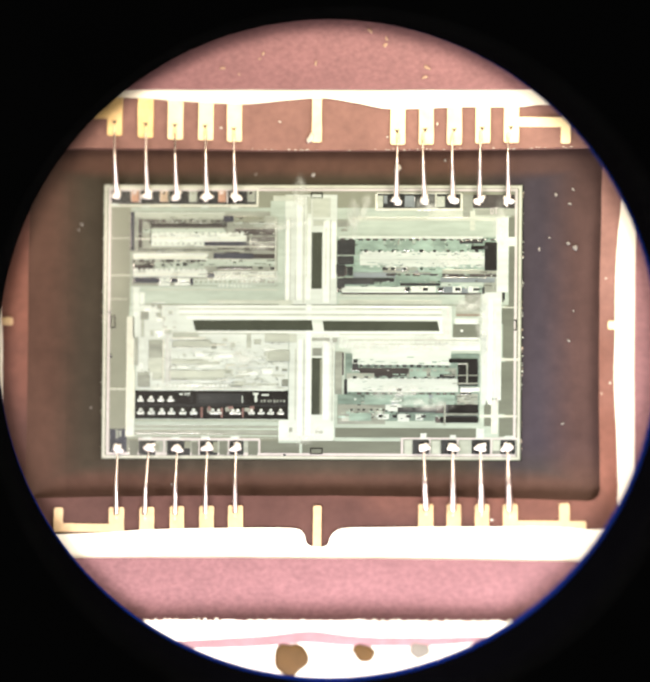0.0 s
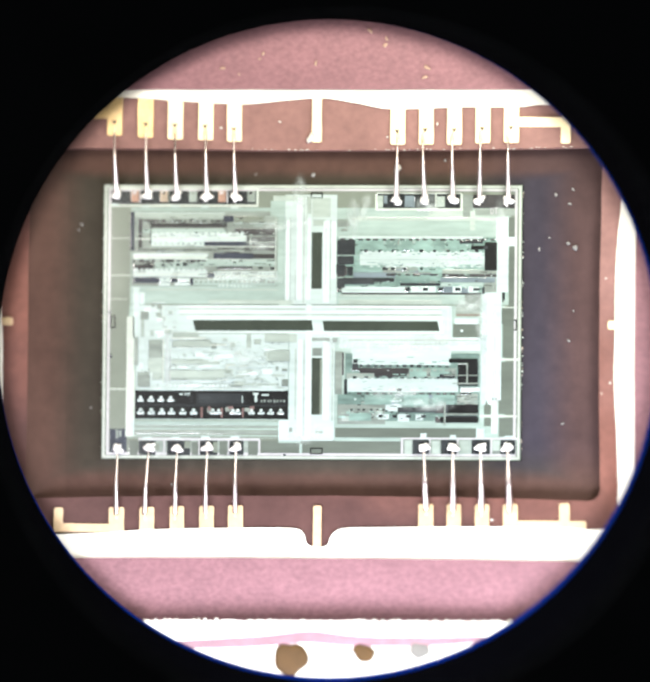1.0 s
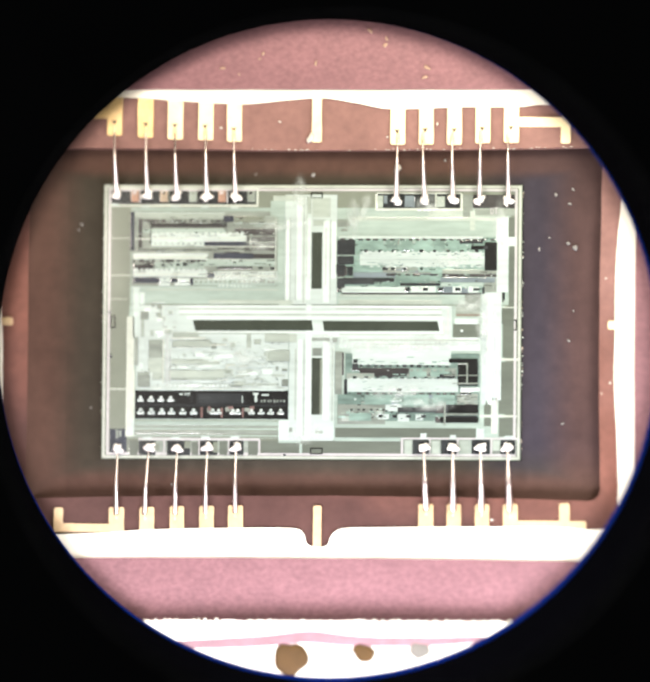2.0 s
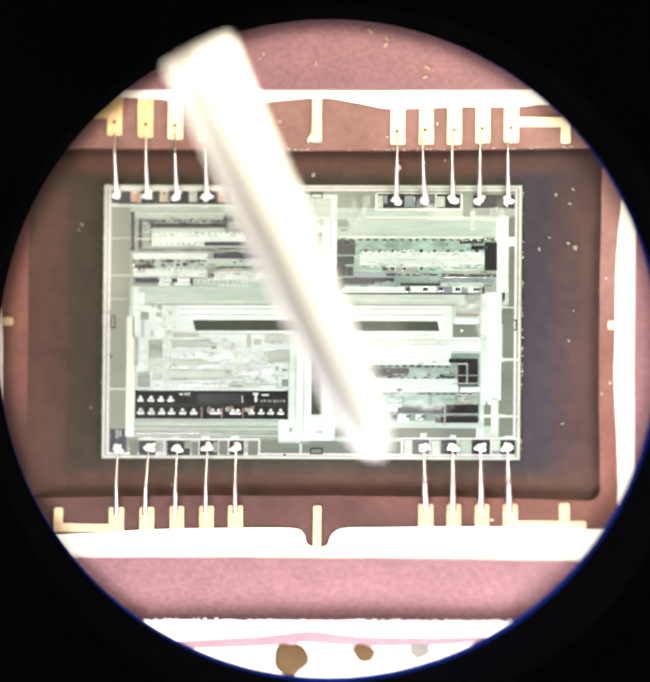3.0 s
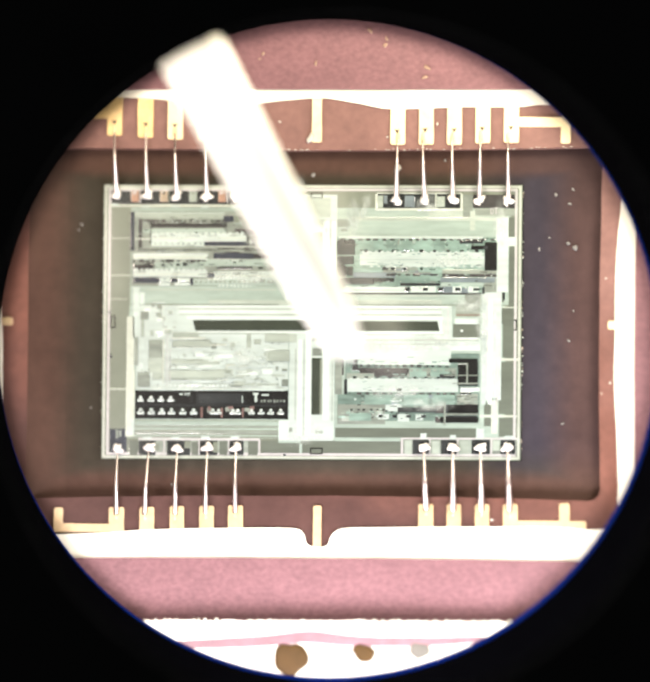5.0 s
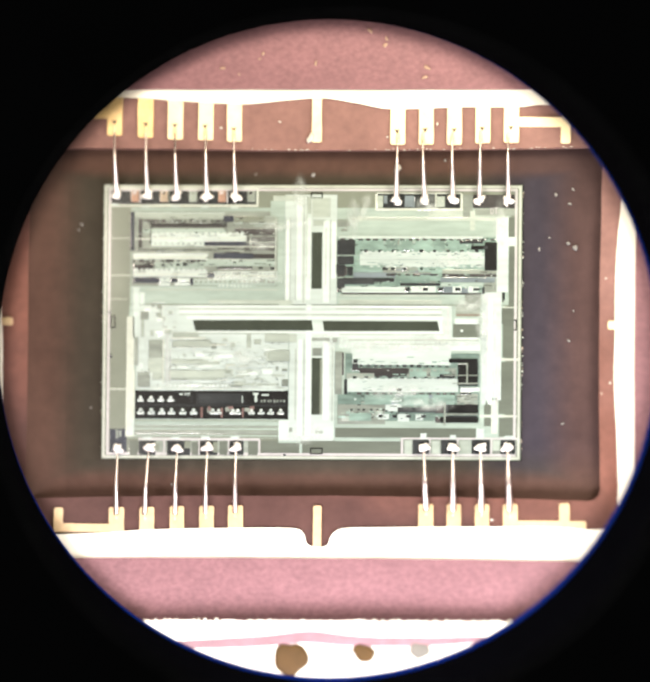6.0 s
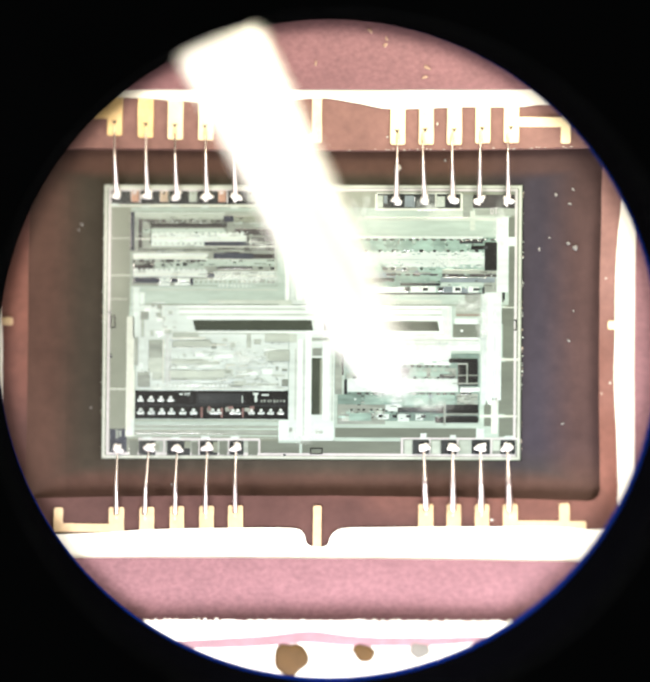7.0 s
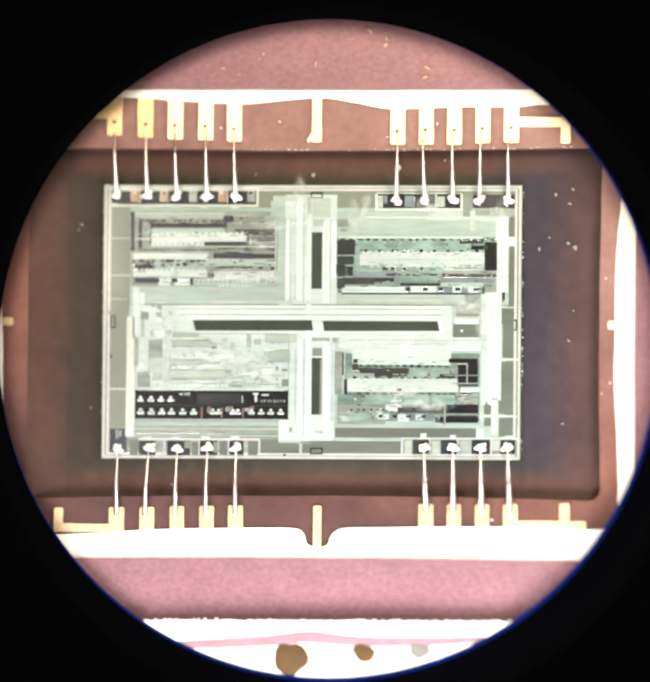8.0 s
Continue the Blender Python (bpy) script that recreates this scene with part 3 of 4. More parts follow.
put([(-2178, 846, -2130, 1307), (-1063, 1195, -943, 1258), (-1288, 905, -778, 956), (-1178, 749, -704, 817), (-2135, 462, -1821, 525), (-1249, 526, -1165, 579), (-1686, 469, -1608, 515), (-1457, 442, -1420, 515)], ul, "dark_cell", NAVY, 12.4, 1)
put([(-2083, 867, -2036, 1230), (-1933, 1121, -1021, 1168), (-926, 1030, -441, 1108), (-778, 875, -445, 1010), (-704, 756, -422, 807), (-1132, 859, -434, 879), (-1914, 847, -1131, 862), (-1942, 918, -1926, 1136), (-1129, 630, -713, 662), (-2137, 607, -1901, 680)], ul, "brown_cell", BROWN, 6.6, 2)
put([(-2133, 1228, -1053, 1300)], ul, "pale_cell_strip", LIGHT, 6.8, 2.2)
put([(-938, 1165, -583, 1257)], ul, "olive_cell", OLIVE, 6.8, 2.2)
put([(-938, 1166, -445, 1178), (-2133, 1290, -1053, 1300)], ul, "row_line", WHITE, 9.6, 0.8)
put([(-1926, 951, -790, 1050), (-1925, 899, -1294, 956), (-2143, 740, -1246, 812), (-2140, 531, -1254, 608), (-1181, 507, -415, 600), (-1831, 427, -1696, 463), (-1638, 432, -1450, 463), (-1597, 474, -1462, 516), (-1816, 473, -1691, 525)], ul, "white_cell_strip", WHITE, 6.8, 2.4)
put([(-2021, 1054, -1030, 1106), (-1886, 619, -1286, 722), (-1286, 662, -422, 745), (-1415, 434, -420, 507), (-1127, 403, -659, 465)], ul, "pale_cell_strip", PALE, 6.4, 2)
put([(-2143, 753, -1246, 774), (-1916, 987, -790, 1003), (-2140, 556, -1254, 572), (-1170, 538, -431, 553), (-2166, 975, -1936, 991), (-1288, 890, -434, 900)], ul, "row_line", CREAM, 9.3, 0.8)
put([(-747, 875, -732, 1010), (-445, 518, -424, 1242), (-563, 1243, -443, 1258), (-562, 1176, -442, 1191), (-789, 942, -445, 952)], ul, "frame_line", LIGHT, 13.6, 0.8)
put([(-553, 1186, -448, 1243)], ul, "grey_cell", GREY, 7, 2)
teeth(ul, "cell_tooth", BROWN, -2023, -1031, 1198, 50, 24, 13, seed=1, jitter=0.55)
teeth(ul, "cell_tooth", DARK, -1970, -1031, 1167, 60, 18, 11, seed=11, skip=0.3, jitter=0.55)
teeth(ul, "cell_tooth", WHITE, -1916, -795, 1052, 34, 22, 15, seed=2)
teeth(ul, "cell_dot", GREY, -1915, -1300, 929, 24, 18, 9, z=9.3, seed=3)
teeth(ul, "cell_tooth", BROWN, -2142, -1245, 723, 44, 26, 12, seed=4, jitter=0.55)
teeth(ul, "cell_tooth", DARK, -2142, -1244, 676, 60, 20, 9, seed=14, skip=0.35, jitter=0.55)
teeth(ul, "cell_tooth", WHITE, -2142, -1254, 618, 40, 22, 14, seed=5)
teeth(ul, "cell_dot", GREY, -1170, -431, 574, 16, 14, 14, z=9.3, seed=6)
teeth(ul, "cell_dot", GREY, -1409, -430, 476, 24, 34, 17, z=9, seed=7)
teeth(ul, "cell_tooth", WHITE, -1127, -711, 429, 22, 30, 9, z=9, seed=8)
teeth(ul, "cell_tooth", DARK, -1156, -422, 641, 50, 18, 9, seed=9, skip=0.4)
patchwork(ul, (-900, 1118, -583, 1242), 6, 21, [OLIVE, GREY, PALE], w=(30, 110), h=(8, 16))
patchwork(ul, (-2143, 816, -424, 857), 12, 22, [BROWN, GREY, BLUE], w=(60, 260), h=(8, 16))

# ---- upper right logic ----
ur = block("logic_block", (301, 341, 2203, 1013), TEAL, "teal logic block of ragged cell rows", 3.2, 3)
put([(299, 799, 512, 975), (300, 686, 497, 784), (2057, 617, 2203, 948), (303, 448, 744, 521), (421, 551, 489, 660), (1906, 870, 2098, 911), (1777, 937, 2036, 968), (1055, 434, 1533, 465), (2031, 338, 2061, 421)], ur, "dark_cell", DARK, 12.4, 1)
put([(301, 540, 416, 670), (1542, 540, 2200, 575), (1440, 936, 1787, 978), (744, 480, 983, 521), (356, 331, 2020, 351), (303, 355, 361, 443)], ur, "brown_cell", BROWN, 6.6, 2)
put([(570, 662, 2058, 833), (361, 350, 1140, 423), (314, 992, 2036, 1024), (1175, 357, 1481, 424), (1678, 353, 1782, 430), (1864, 353, 1989, 426)], ur, "white_cell_strip", WHITE, 6.8, 2.4)
put([(494, 521, 1013, 593), (1532, 474, 2195, 534), (1549, 348, 1678, 430), (1782, 348, 1864, 410)], ur, "blue_cell", BLUE, 6.4, 2)
put([(1552, 576, 2049, 627), (847, 584, 1261, 656), (2049, 576, 2199, 617), (2050, 359, 2201, 524)], ur, "grey_cell", GREY, 6.4, 2)
put([(513, 739, 2048, 749), (300, 789, 565, 800), (319, 376, 1129, 387), (303, 525, 494, 535)], ur, "row_line", PALE, 9.3, 0.8)
teeth(ur, "cell_tooth", BROWN, 324, 2191, 981, 58, 22, 19, seed=31)
teeth(ur, "cell_tooth", DARK, 564, 2037, 847, 46, 28, 9, seed=32, jitter=0.15)
teeth(ur, "cell_tooth", WHITE, 575, 2048, 837, 30, 20, 20, seed=33)
teeth(ur, "cell_tooth", WHITE, 576, 2049, 661, 40, 20, 16, seed=34)
teeth(ur, "cell_tooth", DARK, 587, 2038, 635, 56, 26, 13, seed=35, skip=0.35, jitter=0.5)
teeth(ur, "cell_tooth", BROWN, 847, 1521, 564, 70, 20, 6, seed=36, jitter=0.5)
teeth(ur, "cell_mark", DARK, 1056, 2040, 393, 60, 40, 5, z=9.3, seed=37, jitter=0.3)
teeth(ur, "cell_tooth", PALE, 563, 1881, 956, 40, 30, 11, z=8, seed=38, jitter=0.4)
put([(605, 863, 854, 991), (885, 873, 1020, 992), (1062, 863, 1196, 992), (1233, 873, 1415, 988), (1445, 864, 1580, 993), (1621, 875, 1756, 988), (520, 599, 836, 675), (998, 470, 1408, 564)], ur, "teal_cell", TEAL, 11, 0.8)
put([(1532, 427, 2040, 470)], ur, "pale_cell_strip", PALE, 6.6, 2)
put([(494, 537, 951, 588)], ur, "blue_cell", BLUE, 11, 0.8)
put([(390, 490, 977, 526), (291, 566, 390, 680), (303, 407, 392, 520)], ur, "dark_cell", DARK, 12.4, 1)
patchwork(ur, (563, 853, 1881, 977), 22, 41, [TEAL, GREY, TEAL], w=(40, 150), h=(14, 50))
patchwork(ur, (847, 460, 1521, 646), 18, 42, [TEAL, GREY, BLUE], w=(40, 160), h=(14, 40))

# ---- lower right logic ----
lr = block("logic_block", (408, -1202, 2009, -367), TEAL, "teal logic block of ragged cell rows", 3.2, 3)
put([(1749, -751, 1990, -472), (1038, -1068, 1504, -1010), (1597, -1071, 1980, -973), (1589, -1184, 1981, -1107), (397, -855, 434, -684), (1532, -664, 1718, -613), (494, -544, 562, -492), (1025, -816, 1083, -785), (1782, -854, 1907, -828), (504, -482, 555, -440)], lr, "dark_cell", DARK, 12.4, 1)
put([(484, -574, 1148, -543), (1483, -1077, 1608, -963), (755, -646, 1143, -605), (369, -628, 390, -359), (1485, -1190, 1598, -1118), (1740, -781, 1999, -766)], lr, "brown_cell", BROWN, 6.6, 2)
put([(492, -505, 1665, -305), (429, -826, 1756, -671), (1782, -818, 2009, -771), (801, -1152, 935, -1090), (1039, -1176, 1173, -1089), (1251, -1161, 1340, -1088), (892, -1058, 1084, -914)], lr, "white_cell_strip", WHITE, 6.8, 2.4)
put([(1148, -655, 1728, -541), (423, -668, 755, -605), (1741, -973, 1990, -843), (287, -855, 370, -349), (318, -1210, 889, -977)], lr, "grey_cell", GREY, 6.4, 2)
put([(292, -1253, 2033, -1171), (447, -1174, 801, -1080)], lr, "pale_cell_strip", PALE, 6.2, 2)
put([(294, -1367, 2034, -1253)], lr, "moss_strip", MOSS, 6.2, 2)
put([(1748, -498, 1867, -483), (1852, -715, 1868, -482), (1584, -632, 1998, -622), (1588, -1220, 1608, -953), (1688, -730, 1998, -715), (1588, -1096, 2002, -1081)], lr, "frame_line", GREY, 14, 0.8)
teeth(lr, "cell_tooth", DARK, 557, 1666, -516, 40, 26, 13, seed=51, skip=0.1)
teeth(lr, "cell_tooth", WHITE, 504, 1665, -501, 40, 18, 14, seed=52)
teeth(lr, "cell_tooth", DARK, 444, 1739, -655, 44, 22, 9, seed=53, jitter=0.2)
teeth(lr, "cell_tooth", WHITE, 444, 1740, -671, 34, 18, 16, seed=54)
teeth(lr, "cell_tooth", BROWN, 445, 1741, -847, 46, 22, 14, seed=55, skip=0.3)
teeth(lr, "cell_dot", DARK, 447, 913, -1039, 30, 18, 6, seed=56, skip=0.2)
teeth(lr, "cell_tooth", DARK, 748, 1432, -1115, 50, 32, 4, seed=57, jitter=0.15)
teeth(lr, "cell_tooth", GREY, 1169, 1718, -567, 40, 26, 8, seed=58)
put([(1174, -650, 1376, -541), (1428, -644, 1635, -541), (321, -973, 602, -859), (643, -976, 964, -858), (1110, -985, 1405, -856), (1452, -984, 1711, -860), (458, -1169, 722, -1081)], lr, "teal_cell", TEAL, 11, 0.8)
put([(583, -605, 1164, -553)], lr, "brown_cell", BROWN, 11, 0.8)
patchwork(lr, (436, -985, 1741, -847), 26, 61, [TEAL, GREY, TEAL, BLUE], w=(40, 170), h=(14, 50))
patchwork(lr, (323, -1174, 883, -1003), 14, 62, [TEAL, PALE, GREY], w=(30, 120), h=(14, 40))
patchwork(lr, (1169, -655, 1718, -541), 10, 63, [TEAL, GREY, BROWN], w=(30, 120), h=(12, 34))

put([(1643, -478, 1984, -430), (1759, -746, 1984, -472), (1638, -1075, 1996, -978), (1546, -1189, 1997, -1122)], lr, "black_cell", SOOT, 13.4, 0.4)
put([(2057, 622, 2203, 953), (1897, 865, 2046, 911)], ur, "black_cell", SOOT, 13.4, 0.4)

# ---- lower left analogue part ----
ll = block("analogue_block", (-2089, -809, -276, 195), WHITE, "pale analogue block of dense white wiring", 3.2, 3)
patchwork(ll, (-1717, -797, -286, -187), 40, 71, [WHITE, HAZE, WHITE, LIGHT, BRIGHT], w=(60, 260), h=(16, 60))
patchwork(ll, (-2009, -190, -1592, 204), 22, 72, [WHITE, BRIGHT, WHITE, LIGHT], w=(30, 120), h=(20, 70))
patchwork(ll, (-2066, -781, -1701, -190), 14, 73, [WHITE, BRIGHT, WHITE], w=(30, 100), h=(30, 150))
put([(-1700, -696, -1117, -582), (-1639, -510, -1092, -469), (-548, -243, -174, -144), (-536, -470, -276, -341), (-1946, -610, -1780, -428), (-1898, -698, -1778, -609), (-1117, -653, -935, -571), (-882, -653, -726, -622), (-466, -651, -310, -630), (-646, -765, -387, -739), (-1058, -234, -1006, -198), (-964, -338, -911, -249), (-772, -311, -720, -145), (-2039, -185, -1998, 22), (-683, -269, -600, -207), (-1246, -768, -1141, -747)], ll, "pale_cell", LIGHT, 11, 1)
put([(-1943, -428, -1782, -222), (-2075, -761, -1934, -600), (-1662, -246, -1193, -235), (-1662, -308, -1610, -247), (-1578, -292, -1484, -277), (-1193, -323, -1130, -260), (-2110, -523, -2068, -186), (-346, -764, -272, -682), (-1912, 172, -1875, 219), (-515, -434, -328, -372), (-959, -771, -814, -751), (-1075, -622, -960, -576), (-1668, -696, -1481, -676)], ll, "grey_cell", GREY, 12.2, 0.8)
put([(-1850, 147, -1786, 193), (-1859, 58, -1791, 106), (-2046, 22, -1947, 120), (-347, -584, -284, -558), (-420, -579, -389, -527)], ll, "grey_window", GREY, 13.2, 0.8)
put([(-1589, -272, -1464, -256), (-1674, -567, -1477, -536), (-1388, -566, -1180, -535), (-1948, -819, -303, -788), (-1897, 219, -1751, 235), (-1723, -780, -1701, -189), (-2152, -1351, -2111, -1165), (-1610, -329, -1224, -307), (-753, -548, -545, -507)], ll, "white_line", WHITE, 13.2, 0.8)
put([(-1775, -739, -1759, -211), (-1013, -523, -909, -508), (-1013, -571, -998, -523), (-857, -533, -753, -523)], ll, "cream_line", CREAM, 13.2, 0.8)
put([(-1658, -189, -1346, -132), (-1657, -298, -1199, -229), (-1665, -505, -1233, -457), (-1684, -666, -1034, -580), (-554, -243, -258, -144), (-505, -470, -256, -340)], ll, "olive_cell", LIGHT, 15.6, 0.6)
put([(-1937, -428, -1783, -221), (-2069, -781, -1924, -635)], ll, "olive_cell", GREY, 15.6, 0.6)
put([(-1658, -205, -1267, -188), (-1198, -286, -1016, -270)], ll, "tan_line", CREAM, 15.8, 0.6)
put([(-1725, -759, -1716, -148), (-1689, -728, -1682, -314)], ll, "rose_line", ROSE, 15.8, 0.6)
teeth(ll, "cell_dot", BRIGHT, -1700, -980, -761, 26, 30, 14, z=15, t=0.8, seed=75)
ring_mark = part("ring_mark", plate_mesh([circle_loop(*(-1687, 126), 62, 24), circle_loop(*(-1687, 126), 44, 24)], 13, 14.2), HAZE, ll)
rnd = random.Random(90)
for k in range(40):
    x, y = rnd.uniform(-1692, -320), rnd.uniform(-775, -198)
    a = rnd.choice((7, 9, 40, 70))
    b = 9 if a > 10 else 30
    piece("fine_line", (x - a, y - b / 2, x + a, y + b / 2), 14.8, 0.8, rnd.choice((LIGHT, HAZE, WHITE, HAZE)), ll)

# ---- dark memory panel with trios of bright dots ----
mem = block("memory_panel", (-2102, -1155, -270, -819), SOOT, "dark memory panel with trios of white dots", 3.2, 3.4)


def trio(x, y, s=1.0):
    for dx, dy, r in ((0, 22, 22), (-26, -20, 22), (26, -20, 22), (0, -26, 13)):
        blob("white_dot", x + dx * s, y + dy * s, r * s * 1.12, r * s * 0.98, 6.6, 4, WHITE if dy > 0 else HAZE, mem, int(x + 7 * dx), n=9)


for x in (-2036, -1911, -1791, -1676):
    trio(x, -920, 0.82)
for x in (-2034, -1904, -1779, -1664, -1529, -1398, -1168, -1100, -928, -870, -705, -592, -478, -358):
    trio(x, -1069, 0.9 if x < -1300 else 0.82)
put([(-1315, -1141, -1289, -1016), (-1227, -1057, -1196, -1006), (-1076, -1140, -1049, -1025), (-987, -1036, -925, -1005), (-820, -1139, -800, -1024), (-728, -1045, -675, -1004)], mem, "rust_line", RUST, 6.8, 1.5)
put([(-692, -869, -625, -843), (-672, -952, -641, -869), (-588, -878, -500, -858), (-1572, -872, -1531, -852), (-1510, -877, -1494, -846), (-1479, -862, -1442, -846), (-1479, -882, -1457, -867), (-822, -962, -812, -880)], mem, "white_mark", WHITE, 6.8, 2)
put([(-1237, -1078, -1186, -1026), (-1019, -1066, -967, -1014), (-956, -1097, -904, -1045), (-790, -1065, -728, -1024)], mem, "grey_cell", GREY, 6.7, 1.2)
put([(-614, -961, -292, -920), (-1426, -965, -1415, -857), (-1347, -974, -802, -850), (-801, -962, -769, -947)], mem, "grey_cell", DARK, 6.8, 1)
teeth(mem, "cell_dot", GREY, -603, -302, -940, 18, 26, 8, z=8, seed=81)
put([(-2102, -1001, -270, -985), (-1364, -975, -1354, -841)], mem, "row_line", DARK, 6.8, 1)

# ---- stripes under the array ----
st = block("stripe_field", (-2152, -1378, -381, -1172), OLIVE, "olive field with long pale stripes", 3.2, 2)
put([(-2121, -1233, -383, -1182), (-2152, -1285, -381, -1264), (-2119, -1362, -381, -1347)], st, "stripe", PALE, 5.4, 1.4)
put([(-2121, -1259, -382, -1238), (-2109, -1331, -381, -1295)], st, "stripe", GREY, 5.4, 1.4)
sb = block("bottom_strip", (-587, -1572, 1084, -1412), MOSS, "olive oxide strip", 3.2, 1.5)
put([(-381, -1435, -120, -1409), (-130, -1559, -99, -1445), (284, -1411, 1073, -1380)], sb, "pale_trace", PALE, 5, 1)

# ---- pads ----
pads = block("pad_strip", (-2433, 1376, -659, 1583), DARK, "dark pad strip with coloured cells", 3.2, 2)
for k, m in enumerate((SALMON, TAN, LIGHT, SALMON, GREY)):
    x = -2124 + k * 348
    piece("coloured_cell", (x - 48, 1426, x + 42, 1559), 5.4, 1.5, m, pads)
    piece("coloured_cell", (x + 50, 1415, x + 66, 1549), 5.4, 1.2, (ROSE, GREY, BROWN)[k % 3], pads)
    piece("cell_mark", (x - 30, 1518, x + 10, 1549), 7, 0.8, (ROSE, BROWN, GREY)[k % 3], pads)
put([(-2431, 1366, -647, 1396), (-669, 1377, -649, 1574), (-2434, 1583, -649, 1594)], pads, "pad_frame", CREAM, 5.6, 1.4)
put([(-2400, 1375, -2327, 1405), (-2045, 1359, -1951, 1385), (-1690, 1360, -1596, 1386), (-1335, 1355, -1241, 1381), (-980, 1346, -887, 1371)], pads, "white_tab", WHITE, 7.2, 1)
pads2 = block("pad_strip", (767, 1339, 1773, 1525), DARK, "dark pad strip with coloured cells", 3.2, 2)
put([(767, 1359, 839, 1504), (1482, 1370, 1576, 1494)], pads2, "coloured_cell", LIGHT, 5.4, 1.4)
put([(1098, 1370, 1202, 1504), (849, 1410, 891, 1504), (1192, 1359, 1218, 1494)], pads2, "coloured_cell", BLUE, 5.4, 1.4)
put([(752, 1329, 1794, 1354), (746, 1328, 772, 1524), (1762, 1330, 1789, 1525), (765, 1525, 1772, 1541), (1462, 1350, 1477, 1526)], pads2, "pad_frame", CREAM, 5.6, 1.4)
pads3 = block("pad_strip", (1912, 1356, 2436, 1516), BROWN, "dark pad strip", 3.2, 2)
put([(1789, 1247, 1912, 1516), (1929, 1268, 2415, 1351)], pads3, "olive_cell", GREY, 3.2, 1.8)
put([(2119, 1288, 2129, 1360), (2150, 1299, 2160, 1350), (2119, 1350, 2155, 1360), (2119, 1288, 2155, 1299), (2181, 1288, 2194, 1355), (2165, 1355, 2207, 1366)], pads3, "rose_mark", ROSE, 5.6, 1)
pads4 = block("pad_strip", (-2056, -1591, -608, -1409), GREY, "dark pad strip with coloured cells", 3.2, 2)
put([(-2171, -1589, -2066, -1413), (-1420, -1585, -1337, -1430), (-1086, -1583, -993, -1418), (-743, -1582, -629, -1417)], pads4, "coloured_cell", MOSS, 5.4, 1.4)
put([(-2051, -1588, -1853, -1418), (-1712, -1586, -1435, -1415), (-1320, -1585, -1108, -1414), (-967, -1583, -796, -1412)], pads4, "dark_cell", DARK, 5.4, 1.2)
put([(-1889, -1526, -1806, -1453), (-1504, -1503, -1436, -1421), (-1164, -1553, -1108, -1429)], pads4, "coloured_cell", OLIVE, 7, 0.8)
put([(-2057, -1409, -609, -1384), (-618, -1586, -598, -1396), (-1337, -1586, -1321, -1409), (-1754, -1587, -1737, -1411), (-982, -1583, -967, -1408)], pads4, "pad_frame", ROSE, 5.6, 1.6)
put([(-2005, -1397, -1900, -1370), (-1661, -1396, -1557, -1369), (-1307, -1388, -1203, -1362), (-953, -1386, -849, -1361)], pads4, "white_tab", WHITE, 7.4, 1)
pads5 = block("pad_strip", (-2401, -1600, -2198, -1280), NAVY, "dark corner pad", 3.2, 2)
put([(-2329, -1393, -2298, -1290), (-2287, -1372, -2261, -1300)], pads5, "grey_mark", GREY, 5.4, 1.2)
pads6 = block("pad_strip", (1094, -1575, 2460, -1374), GREY, "dark pad strip with coloured cells", 3.2, 2)
put([(1125, -1563, 1208, -1398), (1446, -1562, 1539, -1407), (1767, -1560, 1912, -1395), (2170, -1517, 2253, -1393)], pads6, "coloured_cell", LIGHT, 5.4, 1.4)
put([(1219, -1562, 1416, -1392), (1555, -1561, 1741, -1391), (1922, -1559, 2139, -1389), (2264, -1558, 2439, -1388)], pads6, "dark_cell", DARK, 5.4, 1.2)
put([(1082, -1385, 2459, -1365), (1079, -1573, 1104, -1377), (1416, -1572, 1430, -1386), (1746, -1571, 1762, -1375), (2145, -1569, 2165, -1373)], pads6, "pad_frame", ROSE, 5.6, 1.6)
put([(1310, -1377, 1383, -1315), (1663, -1380, 1735, -1333), (1973, -1379, 2066, -1255), (2303, -1377, 2417, -1341)], pads6, "white_tab", WHITE, 7.4, 1)

for rect in [(-14, 1477, 111, 1534), (5, -1563, 140, -1501), (-2401, -72, -2354, 62), (2390, -84, 2437, 30)]:
    x0, y0, x1, y1 = rect
    frame_part("edge_mark", (min(x0, x1) - 8, min(y0, y1) - 8, max(x0, x1) + 8, max(y0, y1) + 8), 13, 3.2, 9, SOOT, die)
put([(-2411, -431, -2386, -394), (-327, -1590, -291, -1570), (-2428, 98, -2407, 119)], pads5, "dark_speck", NAVY, 8, 1)

# chipped saw-cut rim: small bright flakes along the die's edge
rnd = random.Random(17)
for k in range(60):
    y = rnd.uniform(-HY + 60, HY - 60)
    s = 1 if k % 3 else -1
    a = rnd.uniform(4, 13)
    blob("edge_flake", s * (HX + rnd.uniform(4, 14)), y, a, a * rnd.uniform(0.6, 1.4), -30, 20, CREAM if k % 2 else TAN, die, k, n=7)

# fine slivers of wiring along the rows of each block
UL, UR, LR = (-2155, 428, -424, 1304), (311, 347, 2193, 1008), (424, -1192, 1999, -376)
